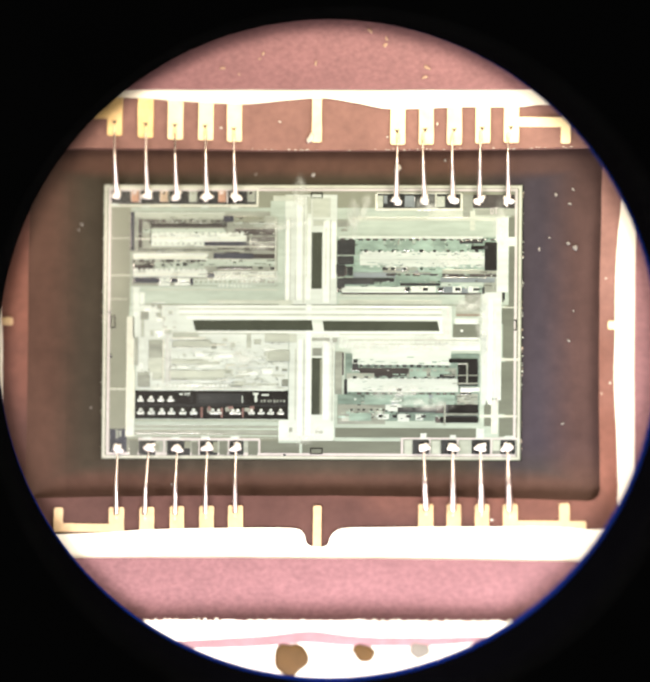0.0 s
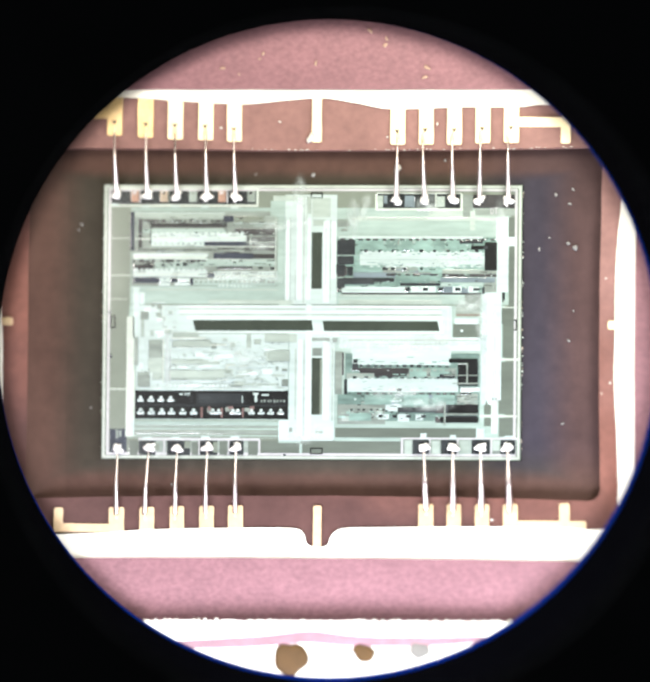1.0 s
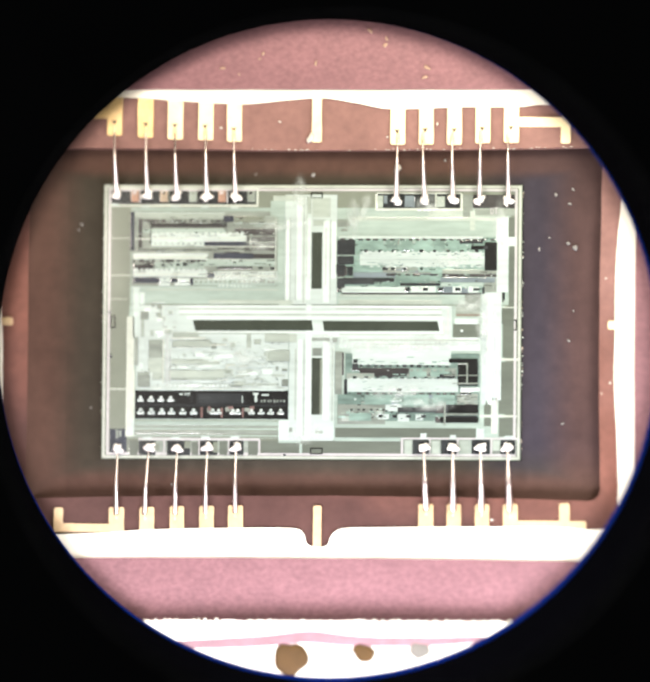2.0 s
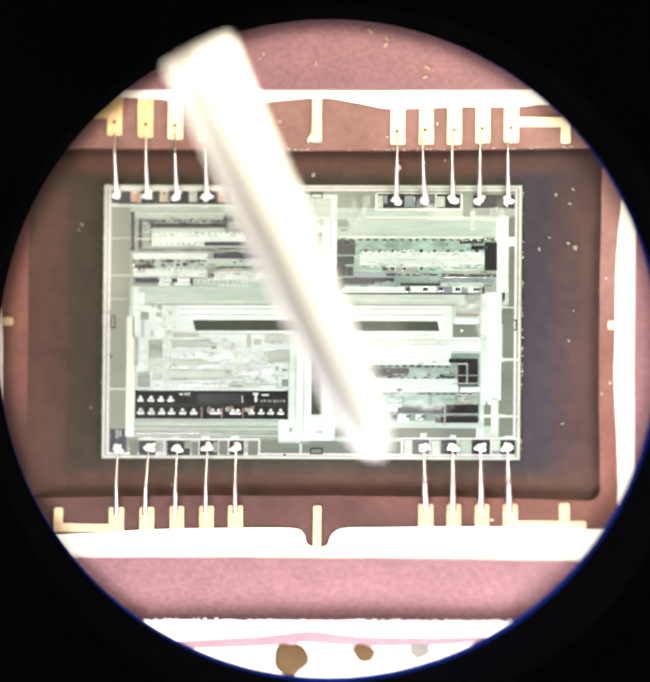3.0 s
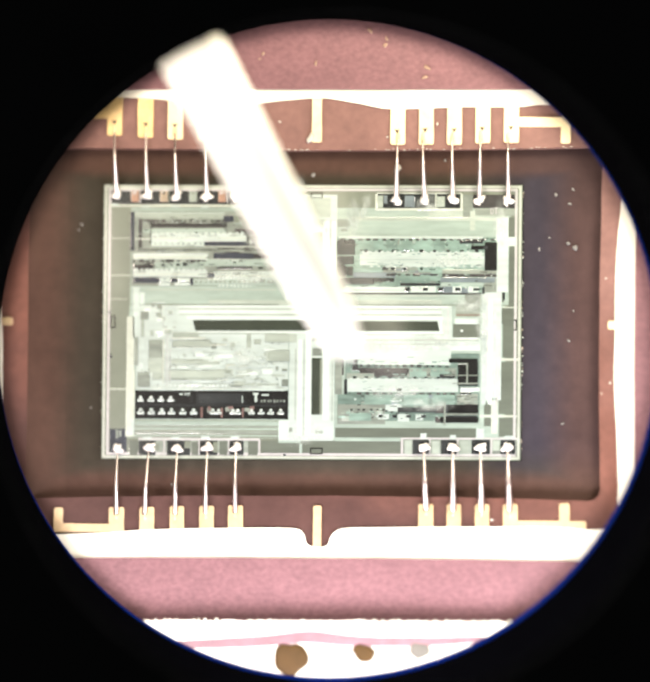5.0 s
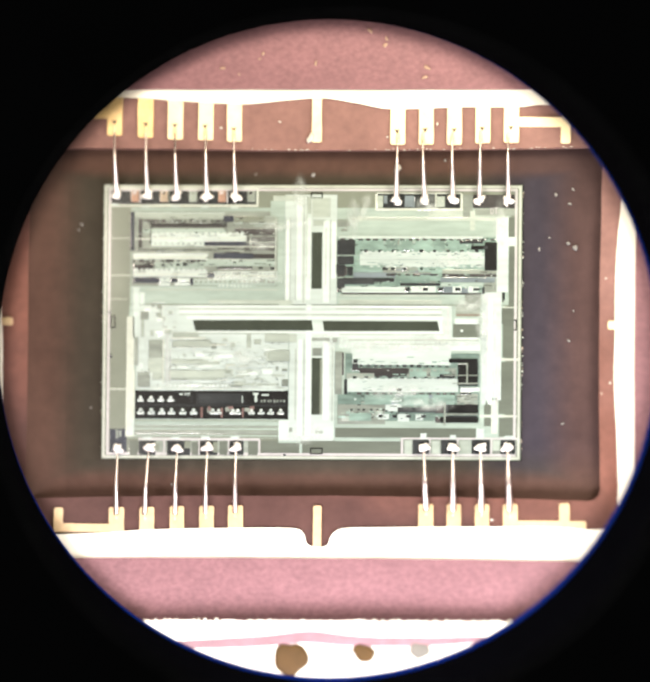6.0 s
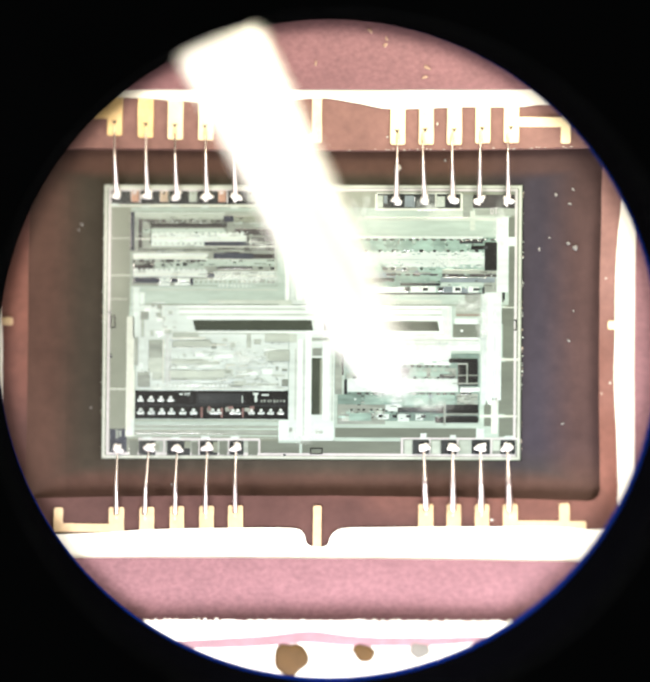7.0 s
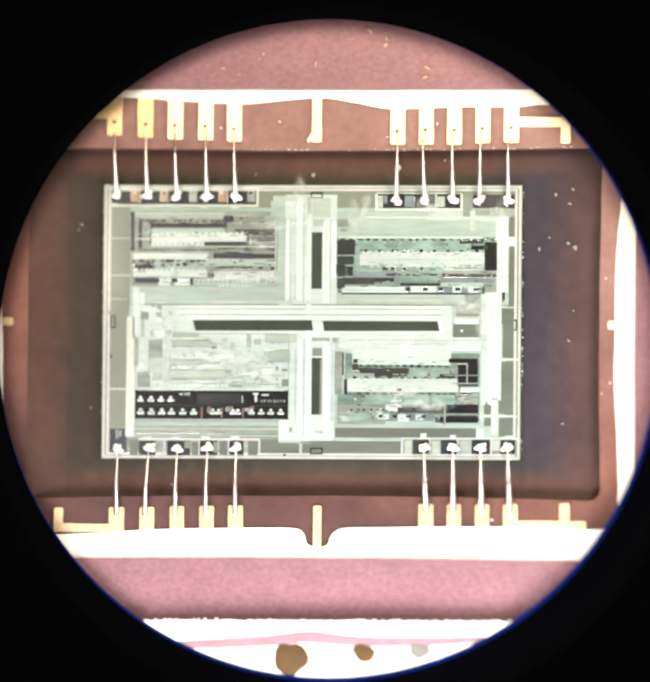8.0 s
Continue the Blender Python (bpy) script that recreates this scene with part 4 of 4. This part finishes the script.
for k, (parent, rect, rows) in enumerate(((ul, UL, (0.07, 0.28, 0.33, 0.87, 0.89, 0.71)), (ur, UR, (0.10, 0.19, 0.33, 0.46, 0.76, 0.85, 0.96)), (lr, LR, (0.08, 0.15, 0.36, 0.30, 0.40, 0.77)))):
    fine_wiring(parent, rect, rows, 60, 200 + k, DARK)
    fine_wiring(parent, rect, rows, 36, 210 + k, PALE, 10.6)
    fine_wiring(parent, rect, rows, 26, 220 + k, WHITE, 11.4, (6, 24))
    fine_wiring(parent, rect, rows, 50, 230 + k, BROWN, 9.9, (20, 90), (5, 10))
    fine_wiring(parent, rect, (0.15, 0.3, 0.5, 0.7, 0.9), 70, 240 + k, TEAL if k else GREY, 9.6, (20, 110), (6, 14))
for k, (parent, rect, n) in enumerate(((ur, (575, 668, 2045, 828), 40), (lr, (435, -820, 1750, -676), 26), (ul, (-1920, 905, -800, 1046), 20))):
    fine_wiring(parent, rect, (0.12, 0.3, 0.5, 0.68, 0.86), n, 270 + k, HAZE, 9.9, (40, 240), (5, 10))
    fine_wiring(parent, rect, (0.2, 0.4, 0.6, 0.8), n // 3, 280 + k, TEAL, 10.2, (10, 50), (5, 9))
LL = (-2077, -799, -286, -198)
fine_wiring(ll, LL, (0.05, 0.15, 0.25, 0.45, 0.55, 0.7), 50, 261, WHITE, 15.0, (8, 60), (5, 14))
fine_wiring(ll, LL, (0.1, 0.2, 0.35, 0.5, 0.65, 0.9), 40, 262, GREY, 15.2, (6, 30), (5, 10))

# thin pale patches over the passivation, soft at their borders
def soft_patch_material(name, color, strength, scale):
    m = bpy.data.materials.new(name)
    m.use_nodes = True
    nt = m.node_tree
    b = nt.nodes["Principled BSDF"]
    b.inputs["Base Color"].default_value = (*color, 1)
    b.inputs["Roughness"].default_value = 0.5
    b.inputs["Specular IOR Level"].default_value = 0.2
    where = nt.nodes.new("ShaderNodeTexCoord")
    away = nt.nodes.new("ShaderNodeVectorMath")
    away.operation = "MULTIPLY_ADD"
    away.inputs[1].default_value, away.inputs[2].default_value = (2, 2, 0), (-1, -1, 0)
    nt.links.new(where.outputs["Generated"], away.inputs[0])
    length = nt.nodes.new("ShaderNodeVectorMath")
    length.operation = "LENGTH"
    nt.links.new(away.outputs[0], length.inputs[0])
    fade = nt.nodes.new("ShaderNodeMapRange")
    fade.interpolation_type = "SMOOTHSTEP"
    for key, v in (("From Min", 0.15), ("From Max", 1.0), ("To Min", strength), ("To Max", 0.0)):
        fade.inputs[key].default_value = v
    nt.links.new(length.outputs["Value"], fade.inputs["Value"])
    cloud = nt.nodes.new("ShaderNodeTexNoise")
    cloud.inputs["Scale"].default_value, cloud.inputs["Detail"].default_value = scale, 5
    nt.links.new(where.outputs["Object"], cloud.inputs["Vector"])
    patchy = nt.nodes.new("ShaderNodeMapRange")
    patchy.inputs["From Min"].default_value, patchy.inputs["From Max"].default_value = 0.36, 0.62
    nt.links.new(cloud.outputs["Fac"], patchy.inputs["Value"])
    both = nt.nodes.new("ShaderNodeMath")
    both.operation = "MULTIPLY"
    nt.links.new(fade.outputs[0], both.inputs[0])
    nt.links.new(patchy.outputs[0], both.inputs[1])
    nt.links.new(both.outputs[0], b.inputs["Alpha"])
    return m


SOFT_PATCH = soft_patch_material("pale_soft_patch", (0.30, 0.335, 0.31), 0.5, 9000)


def soft_patch(cx, cy, rx, ry, turn=0.0):
    """A thin pale patch: a low sheet whose cover thins out to its border."""
    bm = bmesh.new()
    for x, y in ((-1, -1), (1, -1), (1, 1), (-1, 1)):
        bm.verts.new((x * rx * UM, y * ry * UM, 0))
    bm.faces.new(bm.verts)
    ob = part("soft_patch", bm, SOFT_PATCH, die, "thin pale patch with soft borders")
    ob.matrix_local = Matrix.Translation((cx * UM, cy * UM, 18.5 * UM)) @ Matrix.Rotation(turn, 4, "Z")


for x, y, rx, ry, turn in [(569, 1316, 319, 113, 1.05), (487, 1244, 103, 319, 0.0), (1885, 224, 258, 144, 0.3), (958, -279, 1184, 113, 0.03), (1527, -231, 566, 93, -0.05), (2043, -95, 113, 670, 0.03), (-150, 1502, 113, 309, 0.0), (-406, 1139, 309, 82, 0.2), (-816, 517, 721, 93, 0.0), (1674, 730, 309, 103, 0.1), (1066, -820, 464, 113, 0.1), (-807, -414, 185, 124, 0.0), (-70, -1341, 309, 154, 0.3), (231, -204, 309, 93, 0.0), (2239, 1144, 113, 412, 0.0), (1383, 1401, 206, 154, 0.2), (-612, 931, 258, 124, 0.1), (1378, -974, 412, 103, 0.0)]:
    soft_patch(x, y, rx, ry, turn)

# ---- bond wires ----
def tube_mesh(pts, radii, n=16):
    bm = bmesh.new()
    rings = []
    for i, p in enumerate(pts):
        d = (Vector(pts[min(i + 1, len(pts) - 1)]) - Vector(pts[max(i - 1, 0)])).normalized()
        s = d.cross(Vector((1, 0, 0)))
        s = s.normalized() if s.length > 0.1 else Vector((0, 1, 0))
        t = d.cross(s)
        rings.append([bm.verts.new((Vector(p) + (s * math.cos(a) + t * math.sin(a)) * radii[i]) * UM) for a in (2 * math.pi * k / n for k in range(n))])
    for a, b in zip(rings, rings[1:]):
        for i in range(n):
            bm.faces.new((a[i], a[(i + 1) % n], b[(i + 1) % n], b[i]))
    bm.faces.new(rings[0][::-1])
    bm.faces.new(rings[-1])
    bmesh.ops.recalc_face_normals(bm, faces=bm.faces)
    return bm


def bond_wire(start, end, seed, thick=1.0):
    """A wire from a pad on the die to a finger on the shelf."""
    w = thing("bond_wire", "thin bright metal bond wire from the chip to a gold finger", "bond wire", "bond wires")
    rnd = random.Random(seed)
    peak = (232 if end[1] > start[1] else 225) * rnd.uniform(0.95, 1.05)

    def bent(u, top):
        """Two straight legs with a soft knee between them."""
        a, b = 26 + (top - 26) * u / 0.55, 132 + (top - 132) * (1 - u) / 0.45
        h = max(0.0, 1 - abs(a - b) / 60)
        return min(a, b) - 60 * h * h / 4
    lean = -0.075
    pts, radii = [], []
    for i in range(33):
        u = i / 32
        x = start[0] + (end[0] - start[0]) * u
        y = start[1] + (end[1] - start[1]) * u
        z = bent(u, peak)
        pts.append((x - lean * (z - 26 - 106 * u), y, z))
        # thicker lower end: the highlight's bloom is put into the shape
        v = u if end[1] > start[1] else 1 - u
        radii.append((31 - 24 * v) * thick)
    part("wire", tube_mesh(pts, radii), WIRE, w, smooth=True)
    blob("ball_bond", start[0], start[1], 66, 50, 8, 50, BALL, w, seed, rnd.uniform(-0.5, 0.5), "pale squashed ball bond", 18, 2.0)
    s = 1 if end[1] > start[1] else -1
    blob("bond_tail", start[0] + rnd.uniform(-40, 40), start[1] - s * rnd.uniform(26, 44), 40, 26, 8, 34, BALL, w, seed + 20, rnd.uniform(-0.8, 0.8), "small squashed tail", 14, 2.0)
    blob("wedge_bond", end[0], end[1], 24, 74, 127, 14, WEDGE, w, seed + 50, 0.0, "flattened end of the wire", 14)
    return w


TOP_WIRES = [((-2347, 1515), (-2366, 2269)), ((-1981, 1510), (-1989, 2248)), ((-1625, 1500), (-1640, 2238)), ((-1265, 1495), (-1274, 2228)), ((-920, 1486), (-936, 2207)), ((1000, 1452), (1025, 2178)), ((1337, 1452), (1320, 2178)), ((1674, 1458), (1672, 2178)), ((1991, 1454), (2009, 2189)), ((2333, 1454), (2335, 2189))]
BOTTOM_WIRES = [((-2303, -1514), (-2295, -2299)), ((-1927, -1503), (-1957, -2298)), ((-1589, -1512), (-1592, -2296)), ((-1229, -1499), (-1228, -2284)), ((-886, -1498), (-875, -2271)), ((1353, -1487), (1401, -2228)), ((1700, -1486), (1722, -2237)), ((2027, -1485), (2058, -2235)), ((2347, -1483), (2393, -2233))]
for k, (a, b) in enumerate(TOP_WIRES + BOTTOM_WIRES):
    bond_wire(a, b, k, thick=1.3 if k > 14 else 1.0)

# ---- dust ----
def dust(x, y, z, r, seed, stretch=1.0, material=DUST):
    ob = blob("dust_speck", x, y, r * stretch, r, z - 1, r * 1.1, material, None, seed, seed * 0.7, n=12, rough=1.8)
    return tagged(ob, "tiny pale dust speck lying on the package", "dust speck", "dust specks")


FLOOR_DUST = [((-4, 1751), 30), ((-691, 1756), 17), ((2890, 1524), 22), ((3093, 1587), 20), ((3057, 1415), 20), ((3041, 946), 24), ((3125, 894), 36), ((2697, 873), 22), ((3055, -209), 18), ((-2773, 1160), 20), ((-2815, 1097), 14), ((-2633, -1022), 20), ((1570, 1929), 18), ((2816, 1013), 15), ((2991, -1191), 18), ((-1659, -1932), 16), ((3110, 145), 13)]
for k, (p, r) in enumerate(FLOOR_DUST):
    dust(*p, -73, r * 0.8, k, 1.3, FAINT_DUST)
dust(*(1004, 1834), -60, 44, 30)
for k, (p, r) in enumerate([((1367, 3010), 36), ((1343, 2896), 30), ((868, 3279), 30), ((883, 3357), 24), ((685, 3450), 30), ((-1072, 3005), 26), ((-590, 3177), 22), ((40, 3062), 24), ((-874, 2933), 14), ((-631, 3114), 14)]):
    dust(*p, 170, r * 0.7, 40 + k, 1.7, GOLD_DUST)
for k, (p, r) in enumerate([((-20, 2179), 44), ((1489, 2350), 14), ((-1093, 2302), 16), ((-391, 2375), 12), ((3505, 522), 11), ((3566, -713), 12), ((3464, -842), 9), ((2176, -2339), 16), ((894, 2194), 12)]):
    dust(*p, 100, r, 60 + k, 1.3)

# ---- optics: added ring over the package for the eyepiece's edge, field stop and tube, square to the line of sight ----
def rim_loop(radius, z, dx=0, dy=0, n=160):
    """The round field of view, cut at one height over the package."""
    eye, turn = CAMERA_POSE.translation, CAMERA_POSE.to_3x3()
    out = []
    for i in range(n):
        a = 2 * math.pi * i / n
        ray = turn @ Vector(((6.4 + dx + radius * math.cos(a)) * TAN_HALF, (-17.3 + dy + radius * math.sin(a)) * TAN_HALF, -1))
        p = eye + ray * ((z * UM - eye.z) / ray.z)
        out.append((p.x / UM, p.y / UM))
    return out


# no such ring lies there: it stands in for the eyepiece's rim
ring = thing("added_rim_ring", "thin matte black ring added over the package as the eyepiece's round edge", "aperture ring")
part("ring_plate", plate_mesh([rim_loop(900, 575), rim_loop(761.5, 575, 4, -5)], 558, 575), BLACK, ring)
# the lens's blue colour fringe, painted on as a narrow lip
part("inner_lip", plate_mesh([rim_loop(774, 556), rim_loop(756.8, 556)], 547, 556), BLUE_FRINGE, ring, "thin lip painted blue as the lens's colour fringe")

illuminator = thing("ring_illuminator", "matte black ring of small lamps with a round field stop", "ring light")
m, step = on_axis(105.8)
illuminator.matrix_world = m
part("field_stop", plate_mesh([circle_loop(0, 0, 7200, 128), circle_loop(36 * step, -39 * step, 795 * step, 160)], 0, 120), BLACK_PAINT, illuminator)
housing = part("lamp_housing", plate_mesh([circle_loop(0, 0, 7200, 96), circle_loop(0, 0, 4200, 96)], -60, -4), BLACK, illuminator, "black ring that holds the lamps")
for k in range(RING_LAMPS):
    a = 2 * math.pi * (k + 0.5) / RING_LAMPS
    part("lamp_lens", plate_mesh([circle_loop(5200 * math.cos(a), 5200 * math.sin(a), 500, 24)], -160, -64), LENS, housing, "round glowing lamp lens")

# ---- the stick ----
stick = thing("pointer_stick", "slim white pointed stick held over the chip", "stick")
SECTION = 28
TIP_PROFILE = ((0, 0.05), (0.03, 0.20), (0.1, 0.36), (0.25, 0.52), (0.6, 0.67), (0.9, 0.72), (1.2, 0.76), (1.7, 0.81))
SHAFT_PROFILE = ((1.7, 0.81), (2.3, 0.85), (3.0, 0.90), (5.0, 1.0), (9.0, 1.02), (14.0, 1.02))
for name, profile in (("tip", TIP_PROFILE), ("shaft", SHAFT_PROFILE)):
    bm = bmesh.new()
    rings = []
    for s, r in profile:
        rings.append([bm.verts.new((0.60 * r * MM * math.cos(a), 0.30 * r * MM * math.sin(a), -s * MM)) for a in (2 * math.pi * k / SECTION for k in range(SECTION))])
    for a, b in zip(rings, rings[1:]):
        for i in range(SECTION):
            bm.faces.new((a[i], b[i], b[(i + 1) % SECTION], a[(i + 1) % SECTION]))
    bm.faces.new(rings[0] if name == "tip" else rings[-1][::-1])
    bmesh.ops.recalc_face_normals(bm, faces=bm.faces)
    ob = part(name, bm, STICK, stick, "blunt rounded white tip" if name == "tip" else "")
    for f in ob.data.polygons:
        f.use_smooth = len(f.vertices) == 4


def motions():
    rows = [
        (0.0, look((-4.162 * MM, 2.844 * MM, 2.50 * MM), (-6.483 * MM, 7.163 * MM, 2.70 * MM), 80)),
        (2.3, look((-4.162 * MM, 2.844 * MM, 2.50 * MM), (-6.483 * MM, 7.163 * MM, 2.70 * MM), 80)),
        (2.45, look((-1.670 * MM, 2.067 * MM, 2.70 * MM), (-4.010 * MM, 6.343 * MM, 2.90 * MM), 90)),
        (2.6, look((-0.471 * MM, 1.649 * MM, 2.90 * MM), (-2.640 * MM, 5.992 * MM, 3.10 * MM), 104)),
        (2.7, look((0.053 * MM, 1.139 * MM, 3.00 * MM), (-2.184 * MM, 5.436 * MM, 3.20 * MM), 110)),
        (2.8, look((0.398 * MM, 0.655 * MM, 3.10 * MM), (-1.815 * MM, 4.954 * MM, 3.30 * MM), 114)),
        (2.9, look((0.790 * MM, -0.201 * MM, 3.15 * MM), (-1.366 * MM, 4.116 * MM, 3.35 * MM), 116)),
        (3.0, look((1.172 * MM, -1.731 * MM, 3.20 * MM), (-0.821 * MM, 2.650 * MM, 3.40 * MM), 122)),
        (3.1, look((1.830 * MM, -1.602 * MM, 3.20 * MM), (-0.442 * MM, 2.639 * MM, 3.40 * MM), 126)),
        (3.2, look((2.118 * MM, -0.726 * MM, 3.20 * MM), (0.085 * MM, 3.635 * MM, 3.40 * MM), 126)),
        (3.3, look((2.462 * MM, -1.000 * MM, 3.20 * MM), (0.546 * MM, 3.409 * MM, 3.40 * MM), 130)),
        (3.4, look((2.295 * MM, -0.224 * MM, 3.20 * MM), (0.163 * MM, 4.092 * MM, 3.40 * MM), 126)),
        (3.5, look((1.601 * MM, 0.328 * MM, 3.15 * MM), (-0.353 * MM, 4.736 * MM, 3.35 * MM), 122)),
        (3.6, look((0.595 * MM, 1.183 * MM, 3.10 * MM), (-1.333 * MM, 5.616 * MM, 3.30 * MM), 114)),
        (3.7, look((0.078 * MM, 1.524 * MM, 2.90 * MM), (-1.960 * MM, 5.923 * MM, 3.10 * MM), 106)),
        (3.8, look((-0.389 * MM, 1.318 * MM, 2.80 * MM), (-2.210 * MM, 5.816 * MM, 3.00 * MM), 100)),
        (3.9, look((-3.659 * MM, 1.914 * MM, 2.70 * MM), (-5.914 * MM, 6.248 * MM, 2.90 * MM), 96)),
        (4.0, look((-3.548 * MM, 1.204 * MM, 2.70 * MM), (-5.736 * MM, 5.567 * MM, 2.90 * MM), 96)),
        (4.1, look((-2.855 * MM, 0.851 * MM, 2.70 * MM), (-4.964 * MM, 5.244 * MM, 2.90 * MM), 96)),
        (4.2, look((-2.686 * MM, 0.861 * MM, 2.70 * MM), (-4.677 * MM, 5.307 * MM, 2.90 * MM), 98)),
        (4.3, look((-1.841 * MM, 1.693 * MM, 3.10 * MM), (-3.699 * MM, 6.173 * MM, 3.30 * MM), 104)),
        (4.4, look((-1.208 * MM, 1.260 * MM, 3.25 * MM), (-2.823 * MM, 5.817 * MM, 3.45 * MM), 112)),
        (4.5, look((-1.109 * MM, 0.704 * MM, 3.30 * MM), (-3.014 * MM, 5.145 * MM, 3.50 * MM), 118)),
        (4.6, look((-0.890 * MM, 0.553 * MM, 3.30 * MM), (-2.976 * MM, 4.913 * MM, 3.50 * MM), 116)),
        (4.7, look((-0.192 * MM, 0.137 * MM, 2.90 * MM), (-2.441 * MM, 4.430 * MM, 3.10 * MM), 84)),
        (4.9, look((0.857 * MM, -0.760 * MM, 2.80 * MM), (-1.337 * MM, 3.553 * MM, 3.00 * MM), 54)),
        (5.15, look((0.436 * MM, -0.252 * MM, 2.70 * MM), (-1.955 * MM, 3.967 * MM, 2.90 * MM), 50)),
        (5.4, look((-0.676 * MM, -0.558 * MM, 2.70 * MM), (-3.068 * MM, 3.668 * MM, 2.90 * MM), 48)),
        (5.6, look((-0.534 * MM, -2.070 * MM, 2.70 * MM), (-2.764 * MM, 2.233 * MM, 2.90 * MM), 44)),
        (5.8, look((-0.630 * MM, -2.649 * MM, 2.70 * MM), (-2.733 * MM, 1.713 * MM, 2.90 * MM), 38)),
        (5.9, look((-1.964 * MM, 0.069 * MM, 2.70 * MM), (-3.805 * MM, 4.568 * MM, 2.90 * MM), 62)),
        (6.0, look((-2.918 * MM, 1.915 * MM, 2.70 * MM), (-5.059 * MM, 6.299 * MM, 2.90 * MM), 80)),
        (6.1, look((-3.659 * MM, 1.914 * MM, 2.70 * MM), (-5.836 * MM, 6.286 * MM, 2.90 * MM), 90)),
        (6.35, look((-3.659 * MM, 1.914 * MM, 2.70 * MM), (-5.836 * MM, 6.286 * MM, 2.90 * MM), 96)),
        (6.5, look((-2.347 * MM, 1.531 * MM, 3.10 * MM), (-4.554 * MM, 5.858 * MM, 3.30 * MM), 104)),
        (6.6, look((-1.253 * MM, 0.717 * MM, 3.25 * MM), (-3.450 * MM, 5.028 * MM, 3.45 * MM), 114)),
        (6.7, look((-0.154 * MM, 0.184 * MM, 2.80 * MM), (-2.470 * MM, 4.446 * MM, 3.00 * MM), 56)),
        (6.8, look((0.365 * MM, -0.398 * MM, 2.60 * MM), (-1.657 * MM, 4.011 * MM, 2.80 * MM), 46)),
        (6.9, look((0.438 * MM, -0.524 * MM, 2.60 * MM), (-1.643 * MM, 3.858 * MM, 2.80 * MM), 44)),
        (7.0, look((1.241 * MM, -0.899 * MM, 2.60 * MM), (-0.978 * MM, 3.407 * MM, 2.80 * MM), 36)),
        (7.1, look((2.946 * MM, -2.450 * MM, 2.60 * MM), (0.801 * MM, 1.873 * MM, 2.80 * MM), 30)),
        (7.2, look((2.708 * MM, -2.275 * MM, 2.60 * MM), (0.766 * MM, 2.144 * MM, 2.80 * MM), 36)),
        (7.3, look((2.553 * MM, -1.899 * MM, 2.60 * MM), (0.609 * MM, 2.521 * MM, 2.80 * MM), 36)),
        (7.4, look((1.585 * MM, -0.847 * MM, 2.60 * MM), (-0.197 * MM, 3.652 * MM, 2.80 * MM), 36)),
        (7.5, look((1.108 * MM, -0.708 * MM, 2.60 * MM), (-0.778 * MM, 3.753 * MM, 2.80 * MM), 28)),
        (7.6, look((1.456 * MM, -3.388 * MM, 2.60 * MM), (-0.155 * MM, 1.163 * MM, 2.80 * MM), 30)),
        (7.7, look((0.567 * MM, -1.834 * MM, 2.60 * MM), (-1.241 * MM, 2.657 * MM, 2.80 * MM), 30)),
        (7.8, look((-0.764 * MM, 1.180 * MM, 2.75 * MM), (-2.600 * MM, 5.676 * MM, 2.95 * MM), 44)),
        (7.9, look((-3.679 * MM, 2.328 * MM, 2.60 * MM), (-5.815 * MM, 6.727 * MM, 2.80 * MM), 60)),
        (8.0, look((-4.146 * MM, 2.836 * MM, 2.60 * MM), (-6.172 * MM, 7.291 * MM, 2.80 * MM), 80)),
    ]
    walk(stick, rows)


motions()
